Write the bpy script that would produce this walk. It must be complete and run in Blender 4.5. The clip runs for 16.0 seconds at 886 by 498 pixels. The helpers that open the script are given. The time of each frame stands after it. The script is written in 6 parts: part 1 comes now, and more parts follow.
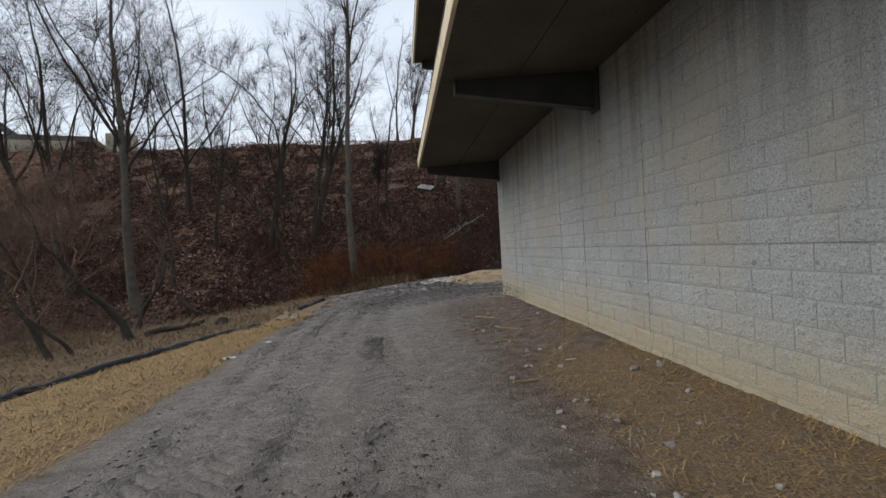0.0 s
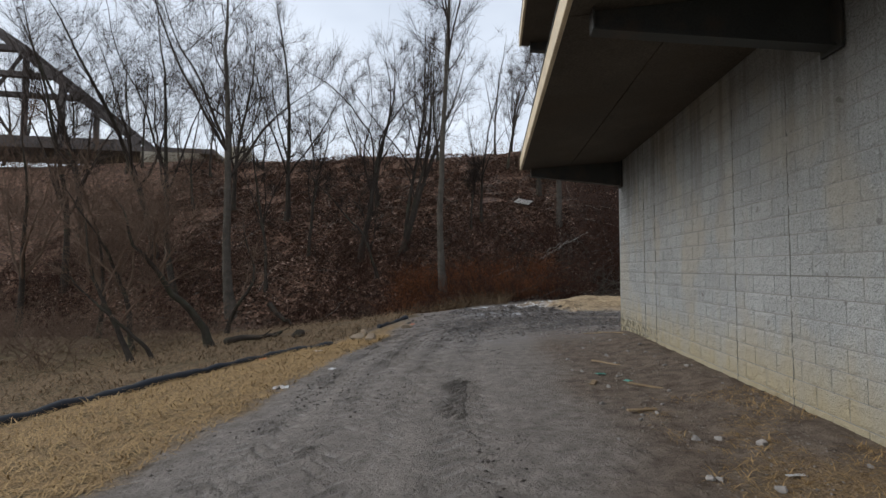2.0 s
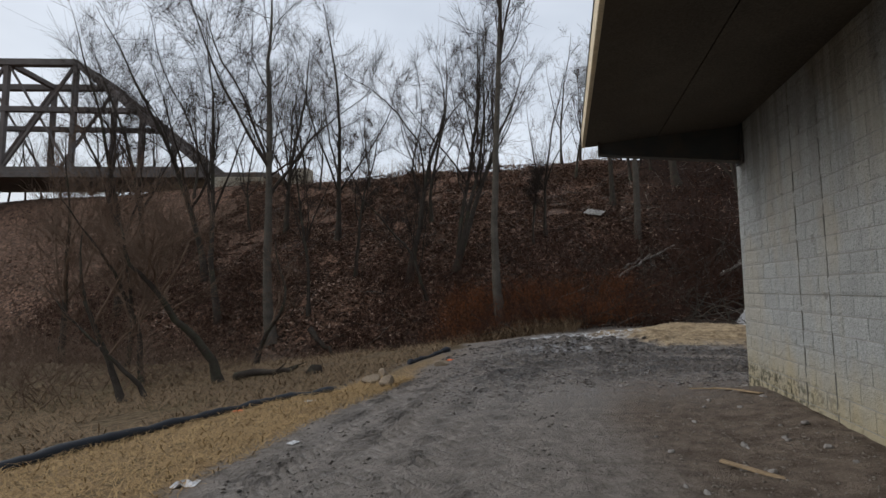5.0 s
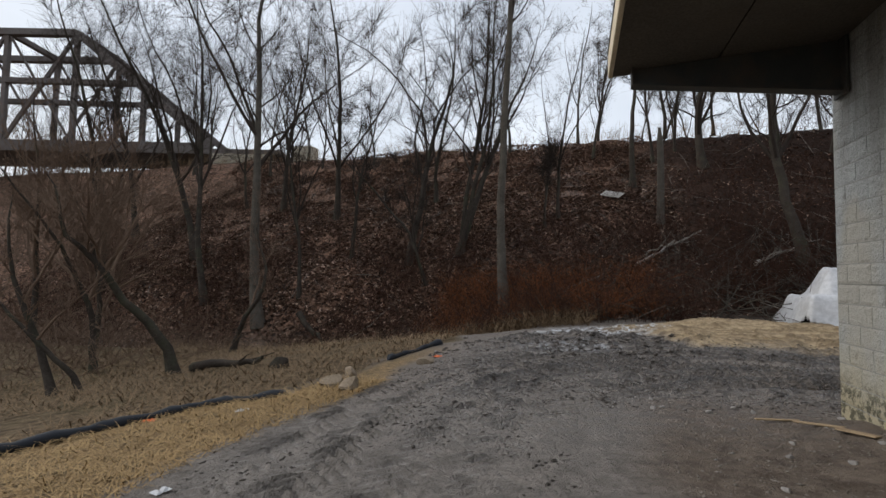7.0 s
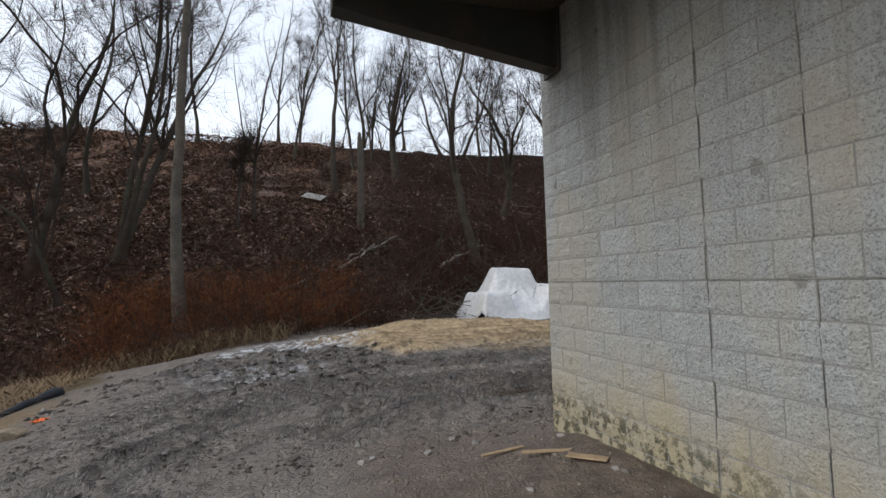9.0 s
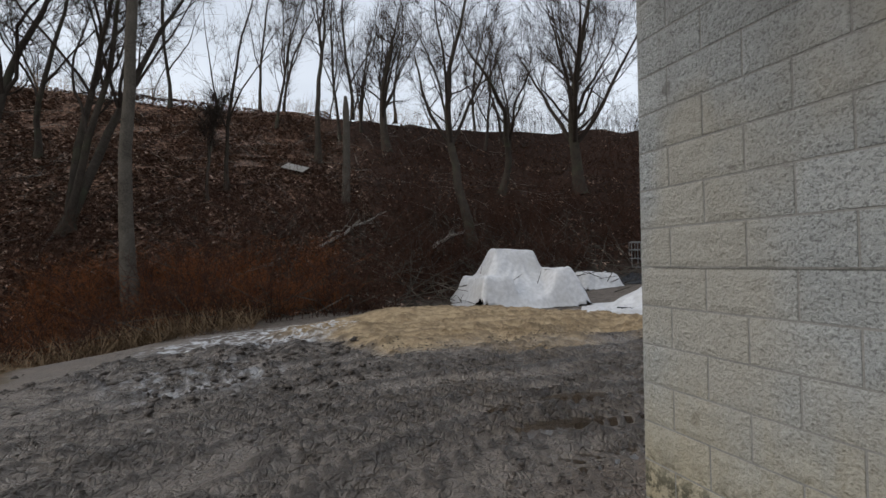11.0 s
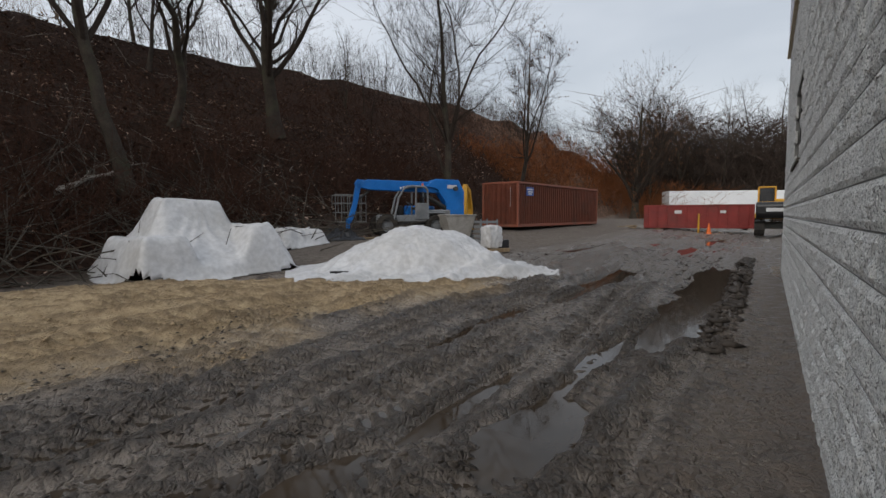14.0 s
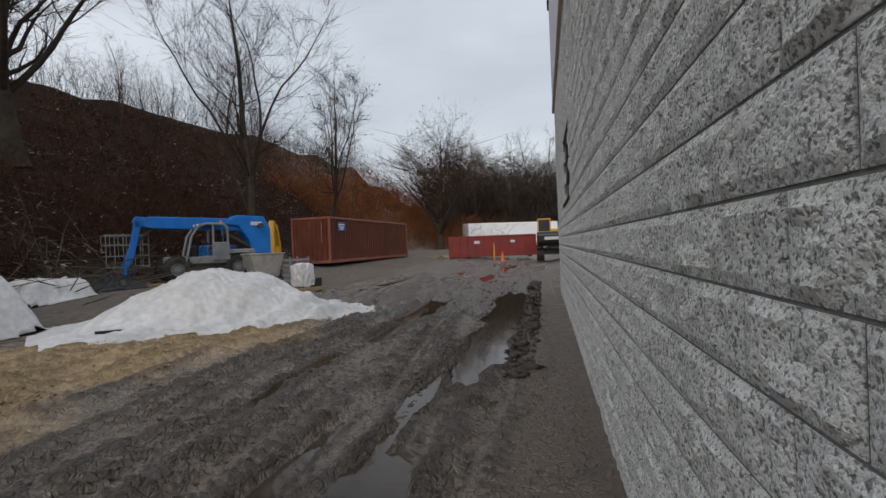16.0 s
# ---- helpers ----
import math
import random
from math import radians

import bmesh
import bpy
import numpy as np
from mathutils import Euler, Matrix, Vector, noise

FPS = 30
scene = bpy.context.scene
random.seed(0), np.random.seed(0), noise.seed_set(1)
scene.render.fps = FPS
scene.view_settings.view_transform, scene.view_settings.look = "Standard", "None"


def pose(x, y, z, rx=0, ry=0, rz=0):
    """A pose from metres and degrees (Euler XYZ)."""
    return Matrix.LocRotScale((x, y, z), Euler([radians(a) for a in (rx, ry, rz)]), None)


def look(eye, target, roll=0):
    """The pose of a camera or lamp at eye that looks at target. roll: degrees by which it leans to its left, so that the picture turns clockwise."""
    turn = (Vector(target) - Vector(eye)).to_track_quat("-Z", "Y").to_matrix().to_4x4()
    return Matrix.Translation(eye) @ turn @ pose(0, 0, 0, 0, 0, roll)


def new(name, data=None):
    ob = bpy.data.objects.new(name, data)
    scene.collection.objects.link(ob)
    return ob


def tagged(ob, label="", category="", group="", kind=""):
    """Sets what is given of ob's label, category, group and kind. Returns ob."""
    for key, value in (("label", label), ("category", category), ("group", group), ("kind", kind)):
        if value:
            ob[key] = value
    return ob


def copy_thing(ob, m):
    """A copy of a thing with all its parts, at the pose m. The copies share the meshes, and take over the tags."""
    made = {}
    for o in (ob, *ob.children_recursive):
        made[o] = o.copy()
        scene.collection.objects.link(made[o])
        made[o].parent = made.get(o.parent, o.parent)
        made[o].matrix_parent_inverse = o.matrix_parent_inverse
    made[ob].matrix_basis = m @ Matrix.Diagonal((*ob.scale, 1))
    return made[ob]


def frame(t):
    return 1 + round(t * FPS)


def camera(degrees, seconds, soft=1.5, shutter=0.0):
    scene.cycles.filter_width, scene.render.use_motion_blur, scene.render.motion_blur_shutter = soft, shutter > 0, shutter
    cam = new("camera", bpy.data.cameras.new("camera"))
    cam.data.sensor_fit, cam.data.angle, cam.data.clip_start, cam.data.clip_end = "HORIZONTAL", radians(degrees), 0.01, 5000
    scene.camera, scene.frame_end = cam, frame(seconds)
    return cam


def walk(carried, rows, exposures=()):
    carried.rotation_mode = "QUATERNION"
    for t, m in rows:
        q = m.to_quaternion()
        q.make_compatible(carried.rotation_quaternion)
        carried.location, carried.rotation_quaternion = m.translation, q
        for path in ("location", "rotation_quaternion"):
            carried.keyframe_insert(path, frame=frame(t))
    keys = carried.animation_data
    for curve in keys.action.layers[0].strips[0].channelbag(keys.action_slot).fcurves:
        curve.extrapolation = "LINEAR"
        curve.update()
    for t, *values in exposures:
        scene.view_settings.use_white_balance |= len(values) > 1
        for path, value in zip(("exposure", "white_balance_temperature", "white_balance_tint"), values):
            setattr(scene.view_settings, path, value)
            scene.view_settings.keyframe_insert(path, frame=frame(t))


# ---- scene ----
cam = camera(86.0, 16.0)
PATH = [
    (0, (-0.156, -1.034, 1.611), (0.021, 0.958, 1.609), -2.9),
    (0.5, (-0.229, -0.532, 1.557), (-0.151, 1.466, 1.604), -0.2),
    (1, (-0.206, 0.058, 1.551), (-0.1, 2.055, 1.608), 1.7),
    (1.5, (-0.172, 0.556, 1.589), (-0.263, 2.549, 1.721), -2.7),
    (2, (-0.212, 1.19, 1.586), (-0.418, 3.177, 1.67), -0.0),
    (2.5, (-0.025, 1.727, 1.597), (-0.122, 3.721, 1.712), 0.1),
    (3, (0.03, 2.253, 1.583), (-0.054, 4.245, 1.734), -0.4),
    (3.5, (0.115, 2.848, 1.577), (-0.04, 4.836, 1.723), -1.1),
    (4, (0.242, 3.349, 1.614), (0.251, 5.335, 1.85), -4.4),
    (4.5, (0.148, 3.909, 1.573), (-0.05, 5.886, 1.803), -2.9),
    (4.7, (0.12, 4.137, 1.597), (-0.313, 6.081, 1.789), -1.3),
    (6.8, (0.141, 6.443, 1.578), (-0.455, 8.347, 1.707), 1.2),
    (7, (0.106, 6.654, 1.533), (-0.44, 8.575, 1.646), 1.0),
    (7.5, (0.037, 7.213, 1.545), (-0.284, 9.185, 1.65), -0.1),
    (8, (0.163, 7.703, 1.541), (0.227, 9.701, 1.612), -2.2),
    (8.5, (0.184, 8.158, 1.515), (0.502, 10.132, 1.577), -1.5),
    (9, (0.315, 8.62, 1.549), (0.959, 10.509, 1.686), -1.4),
    (9.5, (0.488, 9.06, 1.575), (1.256, 10.898, 1.75), -2.4),
    (9.7, (0.519, 9.257, 1.541), (1.212, 11.129, 1.653), 0.2),
    (11.8, (1.238, 11.352, 1.572), (1.934, 13.227, 1.622), -1.6),
    (12, (1.339, 11.523, 1.602), (2.048, 13.392, 1.675), -2.2),
    (12.5, (1.493, 11.972, 1.574), (2.328, 13.789, 1.619), 0.0),
    (13, (1.685, 12.402, 1.573), (2.758, 14.089, 1.571), 1.4),
    (13.5, (2.043, 12.72, 1.588), (3.415, 14.173, 1.515), -2.7),
    (14, (2.312, 12.978, 1.59), (3.96, 14.102, 1.447), -0.2),
    (14.5, (2.524, 13.136, 1.626), (4.3, 14.042, 1.469), 0.7),
    (15, (2.572, 13.087, 1.647), (4.414, 13.856, 1.527), 0.1),
    (15.5, (2.604, 13.073, 1.65), (4.53, 13.611, 1.591), -1.6),
    (16, (2.601, 13.074, 1.647), (4.557, 13.492, 1.63), -2.3),
]
walk(cam, [(t, look(eye, target, roll)) for t, eye, target, roll in PATH],
     [(0, 0.35, 6250, 10), (1, 0.42, 6250, 10), (1.5, -0.02, 6250, 10), (2, 0.3, 6250, 10), (3.5, 0.4, 6250, 10), (4, -0.25, 6250, 10), (4.6, 0.0, 6300, 10), (7, 0.3, 6400, 10),
      (8, 0.55, 6350, 10), (8.6, 0.62, 6300, 10), (9.6, 0.52, 6300, 10), (11.8, 0.1, 6450, 10), (13.5, 0.02, 6500, 10), (14.5, 0.05, 6550, 10), (16, 0.05, 6550, 10)])


# ---------------------------------------------------------------- world and light
world = bpy.data.worlds.new("overcast_sky")
scene.world = world
world.use_nodes = True
wn, wl = world.node_tree.nodes, world.node_tree.links
wn.clear()
w_out = wn.new("ShaderNodeOutputWorld")
w_bg = wn.new("ShaderNodeBackground")
w_sky = wn.new("ShaderNodeTexSky")
w_sky.sky_type, w_sky.sun_disc = "NISHITA", False
w_sky.sun_elevation, w_sky.sun_rotation = radians(33), radians(264)
w_sky.air_density, w_sky.dust_density, w_sky.ozone_density = 1.6, 4.0, 2.0
w_co = wn.new("ShaderNodeTexCoord")
w_map = wn.new("ShaderNodeMapping")
w_map.inputs["Scale"].default_value = (1.0, 1.0, 3.0)
w_no = wn.new("ShaderNodeTexNoise")
w_no.inputs["Scale"].default_value, w_no.inputs["Detail"].default_value = 1.6, 4.0
w_ramp = wn.new("ShaderNodeValToRGB")
w_ramp.color_ramp.elements[0].position, w_ramp.color_ramp.elements[0].color = 0.32, (5.6, 6.05, 6.75, 1)
w_ramp.color_ramp.elements[1].position, w_ramp.color_ramp.elements[1].color = 0.68, (7.9, 8.3, 8.95, 1)
w_mix = wn.new("ShaderNodeMixRGB")
w_mix.inputs[0].default_value = 0.82
wl.new(w_co.outputs["Generated"], w_map.inputs["Vector"])
wl.new(w_map.outputs["Vector"], w_no.inputs["Vector"])
wl.new(w_no.outputs["Fac"], w_ramp.inputs["Fac"])
wl.new(w_sky.outputs["Color"], w_mix.inputs[1])
wl.new(w_ramp.outputs["Color"], w_mix.inputs[2])
wl.new(w_mix.outputs["Color"], w_bg.inputs["Color"])
wl.new(w_bg.outputs["Background"], w_out.inputs["Surface"])
w_bg.inputs["Strength"].default_value = 0.105
sun = new("sun", bpy.data.lights.new("sun", "SUN"))
sun.data.energy, sun.data.angle, sun.data.color = 1.4, radians(50), (1.0, 0.97, 0.92)
sun.matrix_world = look((0, 0, 40), (62, -6, 0))


# ---------------------------------------------------------------- materials
def node_material(name):
    m = bpy.data.materials.new(name)
    m.use_nodes = True
    nt = m.node_tree
    return m, nt.nodes, nt.links, nt.nodes["Principled BSDF"]


def position(n, l, scale=(1, 1, 1)):
    g = n.new("ShaderNodeNewGeometry")
    mp = n.new("ShaderNodeMapping")
    mp.inputs["Scale"].default_value = scale
    l.new(g.outputs["Position"], mp.inputs["Vector"])
    return mp.outputs["Vector"]


def noise_tex(n, l, vec, scale, detail=4.0, rough=0.55):
    t = n.new("ShaderNodeTexNoise")
    t.inputs["Scale"].default_value, t.inputs["Detail"].default_value, t.inputs["Roughness"].default_value = scale, detail, rough
    l.new(vec, t.inputs["Vector"])
    return t.outputs["Fac"]


def ramp(n, l, fac, a, b, lo=0.35, hi=0.65):
    r = n.new("ShaderNodeValToRGB")
    r.color_ramp.elements[0].position, r.color_ramp.elements[0].color = lo, (*a, 1)
    r.color_ramp.elements[1].position, r.color_ramp.elements[1].color = hi, (*b, 1)
    l.new(fac, r.inputs["Fac"])
    return r.outputs["Color"]


def remap(n, l, fac, lo, hi, a=0.0, b=1.0):
    r = n.new("ShaderNodeMapRange")
    r.inputs["From Min"].default_value, r.inputs["From Max"].default_value = lo, hi
    r.inputs["To Min"].default_value, r.inputs["To Max"].default_value = a, b
    l.new(fac, r.inputs["Value"])
    return r.outputs["Result"]


def mixc(n, l, fac, a, b, kind="MIX"):
    m = n.new("ShaderNodeMixRGB")
    m.blend_type = kind
    for sock, v in ((m.inputs[0], fac), (m.inputs[1], a), (m.inputs[2], b)):
        if isinstance(v, (int, float)):
            sock.default_value = v
        elif isinstance(v, tuple):
            sock.default_value = (*v, 1)
        else:
            l.new(v, sock)
    return m.outputs["Color"]


def maths(n, l, op, a, b):
    m = n.new("ShaderNodeMath")
    m.operation = op
    for sock, v in ((m.inputs[0], a), (m.inputs[1], b)):
        if isinstance(v, (int, float)):
            sock.default_value = v
        else:
            l.new(v, sock)
    return m.outputs["Value"]


def bump(n, l, bsdf, height, strength, distance):
    b = n.new("ShaderNodeBump")
    b.inputs["Strength"].default_value, b.inputs["Distance"].default_value = strength, distance
    l.new(height, b.inputs["Height"])
    l.new(b.outputs["Normal"], bsdf.inputs["Normal"])


def surface(name, a, b, scale=6.0, rough=0.7, fine=60.0, relief=0.002, metal=0.0, dirt=None, dirt_amount=0.5, vary=0.0):
    """A painted, worn or raw surface: two colours mixed by noise, fine grain, optional dirt blotches."""
    m, n, l, p = node_material(name)
    v = position(n, l)
    big = noise_tex(n, l, v, scale, 5.0)
    small = noise_tex(n, l, v, fine, 3.0)
    col = ramp(n, l, big, a, b, 0.3, 0.7)
    col = mixc(n, l, 0.35, col, ramp(n, l, small, tuple(c * 0.75 for c in a), tuple(min(1, c * 1.2) for c in b)))
    if dirt:
        d = noise_tex(n, l, v, scale * 0.45, 6.0, 0.65)
        col = mixc(n, l, remap(n, l, d, 0.5, 0.72, 0.0, dirt_amount), col, dirt)
    if vary:
        oi = n.new("ShaderNodeObjectInfo")
        col = mixc(n, l, vary, col, ramp(n, l, oi.outputs["Random"], tuple(c * 0.6 for c in a), tuple(min(1, c * 1.3) for c in b), 0, 1))
    l.new(col, p.inputs["Base Color"])
    l.new(remap(n, l, big, 0.3, 0.7, rough * 0.85, min(1, rough * 1.1)), p.inputs["Roughness"])
    p.inputs["Metallic"].default_value = metal
    p.inputs["Specular IOR Level"].default_value = 0.1 if rough >= 0.8 else 0.4
    bump(n, l, p, small, 0.5, relief)
    return m


def block_material(name, a, b, stain=False, pit=0.8, deep=0.06):
    """Split-face concrete block: light aggregate with dark pits; low courses of one wall are stained ochre."""
    m, n, l, p = node_material(name)
    v = position(n, l)
    pits = noise_tex(n, l, v, 85.0, 3.0, 0.55)
    chips = noise_tex(n, l, v, 36.0, 5.0, 0.62)
    cloud = noise_tex(n, l, v, 0.9, 5.0)
    col = ramp(n, l, cloud, a, b, 0.3, 0.7)
    col = mixc(n, l, remap(n, l, pits, 0.465, 0.41, 0.0, pit), col, tuple(c * 0.2 for c in a))
    col = mixc(n, l, remap(n, l, chips, 0.52, 0.66, 0.0, 0.5), col, tuple(min(1, c * 1.25) for c in b))
    oi = n.new("ShaderNodeObjectInfo")
    col = mixc(n, l, 0.14, col, ramp(n, l, oi.outputs["Random"], tuple(c * 0.7 for c in a), tuple(min(1, c * 1.15) for c in b), 0, 1))
    if stain:
        patch = noise_tex(n, l, position(n, l, (1, 1, 0.55)), 1.1, 3.0, 0.5)
        col = mixc(n, l, remap(n, l, patch, 0.5, 0.6, 0.0, 0.55), col, (0.35, 0.322, 0.262))
        drips = noise_tex(n, l, position(n, l, (1, 3.2, 0.1)), 2.0, 4.0, 0.6)
        pocks = noise_tex(n, l, v, 5.5, 2.0, 0.4)
        col = mixc(n, l, remap(n, l, pocks, 0.72, 0.76, 0.0, 0.6), col, (0.13, 0.125, 0.115))
        g = n.new("ShaderNodeNewGeometry")
        s = n.new("ShaderNodeSeparateXYZ")
        l.new(g.outputs["Position"], s.inputs[0])
        runs = noise_tex(n, l, position(n, l, (1, 1.6, 0.12)), 2.2, 4.0)
        low = remap(n, l, maths(n, l, "ADD", s.outputs["Z"], maths(n, l, "MULTIPLY", runs, 0.9)), 1.45, 0.75, 0.0, 0.85)
        col = mixc(n, l, low, col, (0.36, 0.31, 0.2))
        high = maths(n, l, "MULTIPLY", remap(n, l, s.outputs["Z"], 1.9, 3.4, 0.0, 0.42), remap(n, l, drips, 0.47, 0.6, 0.0, 1.0))
        col = mixc(n, l, high, col, (0.11, 0.1, 0.085))
        col = mixc(n, l, remap(n, l, runs, 0.58, 0.76, 0.0, 0.4), col, (0.34, 0.31, 0.24))
        moss = maths(n, l, "MULTIPLY", remap(n, l, s.outputs["Z"], 0.62, 0.42, 0.0, 1.0), remap(n, l, s.outputs["Y"], 9.6, 11.2, 0.0, 1.0))
        speck = noise_tex(n, l, v, 13.0, 5.0, 0.7)
        col = mixc(n, l, maths(n, l, "MULTIPLY", moss, remap(n, l, speck, 0.47, 0.56, 0.0, 0.85)), col, (0.05, 0.05, 0.035))
    l.new(col, p.inputs["Base Color"])
    p.inputs["Roughness"].default_value = 0.9
    p.inputs["Specular IOR Level"].default_value = 0.15
    h = maths(n, l, "ADD", maths(n, l, "MULTIPLY", pits, 0.6), chips)
    bump(n, l, p, h, 1.0, deep)
    return m


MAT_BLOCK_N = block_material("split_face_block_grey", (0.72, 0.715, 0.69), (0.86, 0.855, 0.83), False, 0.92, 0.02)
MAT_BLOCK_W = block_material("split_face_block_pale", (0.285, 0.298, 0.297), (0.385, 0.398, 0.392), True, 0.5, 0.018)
MAT_MORTAR = surface("mortar", (0.2, 0.2, 0.19), (0.29, 0.285, 0.27), 5.0, 0.9, 120.0, 0.001)
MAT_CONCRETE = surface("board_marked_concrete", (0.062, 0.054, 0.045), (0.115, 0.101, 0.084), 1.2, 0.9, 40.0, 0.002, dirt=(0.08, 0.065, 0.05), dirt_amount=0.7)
MAT_FASCIA = surface("cream_fascia_paint", (0.5, 0.42, 0.29), (0.68, 0.58, 0.4), 3.0, 0.6, 50.0, 0.001, dirt=(0.2, 0.15, 0.09))
MAT_STEEL_DARK = surface("dark_painted_steel", (0.025, 0.028, 0.028), (0.05, 0.053, 0.05), 3.0, 0.6, 80.0, 0.001, dirt=(0.12, 0.07, 0.04))
MAT_PANEL = surface("lavender_metal_siding", (0.42, 0.4, 0.46), (0.5, 0.48, 0.54), 2.0, 0.5, 40.0, 0.0005)
MAT_GLASS_DARK = surface("dark_window_glass", (0.02, 0.022, 0.025), (0.035, 0.037, 0.04), 2.0, 0.08, 10.0, 0.0001)


# ---------------------------------------------------------------- mesh helpers
def part(name, bm, material, parent=None, label=""):
    me = bpy.data.meshes.new(name)
    bm.to_mesh(me)
    bm.free()
    me.materials.append(material)
    ob = new(name, me)
    ob.parent = parent
    if label:
        ob["label"] = label
    return ob


def array_part(name, verts, faces, material, parent=None, label="", smooth=False):
    me = bpy.data.meshes.new(name)
    me.from_pydata([tuple(v) for v in verts], [], [tuple(f) for f in faces])
    if smooth:
        me.polygons.foreach_set("use_smooth", np.ones(len(me.polygons), dtype=bool))
    me.materials.append(material)
    ob = new(name, me)
    ob.parent = parent
    if label:
        ob["label"] = label
    return ob


def thing(name, m, label, category, group=""):
    ob = new(name)
    ob.matrix_world = m
    ob.empty_display_size = 0.2
    return tagged(ob, label, category, group)


def box(size, at=(0, 0, 0), bevel=0.01, turn=(0, 0, 0), bm=None):
    """A box with rounded edges, at its centre."""
    out = bm or bmesh.new()
    one = bmesh.new()
    bmesh.ops.create_cube(one, size=1.0, matrix=Matrix.Diagonal((*size, 1)))
    if bevel:
        bmesh.ops.bevel(one, geom=one.edges[:], offset=bevel, segments=1, profile=0.5, affect="EDGES")
    bmesh.ops.transform(one, matrix=pose(*at, *turn), verts=one.verts[:])
    me = bpy.data.meshes.new("piece")
    one.to_mesh(me)
    one.free()
    out.from_mesh(me)
    bpy.data.meshes.remove(me)
    return out


def rod(p, q, r0, r1=None, sides=10, bm=None, caps=True):
    """A round bar from p to q."""
    out = bm or bmesh.new()
    p, q = Vector(p), Vector(q)
    d = q - p
    turn = d.to_track_quat("Z", "Y").to_matrix().to_4x4()
    bmesh.ops.create_cone(out, cap_ends=caps, cap_tris=False, segments=sides, radius1=r0, radius2=r0 if r1 is None else r1,
                          depth=d.length, matrix=Matrix.Translation((p + q) / 2) @ turn)
    return out


def prism(outline, depth, axis="Y", bevel=0.0, bm=None):
    """An outline of (a, b) pairs pushed through by depth along an axis, centred."""
    out = bmesh.new()
    def at(a, b, c):
        return {"Y": (a, c, b), "X": (c, a, b), "Z": (a, b, c)}[axis]
    lo = [out.verts.new(at(a, b, -depth / 2)) for a, b in outline]
    hi = [out.verts.new(at(a, b, depth / 2)) for a, b in outline]
    out.faces.new(lo)
    out.faces.new(hi[::-1])
    for i in range(len(lo)):
        j = (i + 1) % len(lo)
        out.faces.new((lo[i], hi[i], hi[j], lo[j]))
    bmesh.ops.recalc_face_normals(out, faces=out.faces[:])
    if bevel:
        bmesh.ops.bevel(out, geom=out.edges[:], offset=bevel, segments=1, profile=0.5, affect="EDGES")
    if bm:
        me = bpy.data.meshes.new("piece")
        out.to_mesh(me)
        out.free()
        bm.from_mesh(me)
        bpy.data.meshes.remove(me)
        return bm
    return out


def moved(bm, m):
    bmesh.ops.transform(bm, matrix=m, verts=bm.verts[:])
    return bm


# smooth value noise on arrays, for landforms and cloth
_rng = np.random.RandomState(7)
_lat = _rng.rand(256, 256)


def vnoise(x, y):
    xi, yi = np.floor(x).astype(int), np.floor(y).astype(int)
    fx, fy = x - xi, y - yi
    fx, fy = fx * fx * (3 - 2 * fx), fy * fy * (3 - 2 * fy)
    a, b = _lat[xi % 256, yi % 256], _lat[(xi + 1) % 256, yi % 256]
    c, d = _lat[xi % 256, (yi + 1) % 256], _lat[(xi + 1) % 256, (yi + 1) % 256]
    return (a * (1 - fx) + b * fx) * (1 - fy) + (c * (1 - fx) + d * fx) * fy - 0.5


def fbm(x, y, octaves=4):
    s, a = 0.0, 1.0
    for k in range(octaves):
        s = s + a * vnoise(x * 2 ** k + 17.3 * k, y * 2 ** k + 5.7 * k)
        a *= 0.5
    return s


def step(v, lo, hi):
    t = np.clip((v - lo) / (hi - lo), 0, 1)
    return t * t * (3 - 2 * t)


# ---------------------------------------------------------------- the lie of the land
WALL_X, WALL_Y = 2.75, 12.65


def hill_line(x):
    crest = np.interp(x, [-90, 15, 38, 58, 74, 95, 130], [47, 47, 45, 40, 34, 30, 28])
    height = np.interp(x, [-90, 15, 38, 50, 58, 67, 74, 95, 130], [13, 13, 14.1, 13.9, 13.5, 12.0, 9.0, 4.6, 3.4])
    foot = np.interp(x, [-40, -12, 0, 15, 27, 58, 74, 95, 130], [25, 25.5, 25.5, 27.3, 28.2, 28.5, 27.5, 26.5, 26])
    return crest, height, foot


def base_level(x, y):
    z = np.interp(x, [-90, -30, -12, -5, -1.5, 0, 2, 5, 15, 60, 130], [-2.4, -1.7, -1.35, -0.47, -0.13, -0.04, 0.08, 0.12, 0.14, 0.25, 0.4])
    z = z + 0.15 * step(x, 1.7, 2.7) * step(-y, -12.9, -11.9)
    z = z + 0.5 * step(x, 9, 15) * step(y, 21, 26) + 0.3 * step(x, 22, 40) * step(y, 14, 20)
    return z


def land(x, y):
    """The height of the broad ground, with the hill."""
    x, y = np.asarray(x, float), np.asarray(y, float)
    crest, height, foot = hill_line(x)
    b = base_level(x, y)
    t = np.clip((y - foot) / (crest - foot), 0, 1)
    shape = t + 0.035 * np.sin(t * np.pi * 2)
    z = b + (height - b) * shape
    z = z - 0.9 * np.exp(-((y - foot + 1.0) / 1.8) ** 2) * step(-x, 0.0, 6.0)
    bumps = fbm(x * 0.35, y * 0.35, 4) * 0.55 * step(y, foot - 1, foot + 3)
    far = fbm(x * 0.02, y * 0.02, 3) * 3.0 * step(y, crest + 20, crest + 90)
    return z + bumps + far


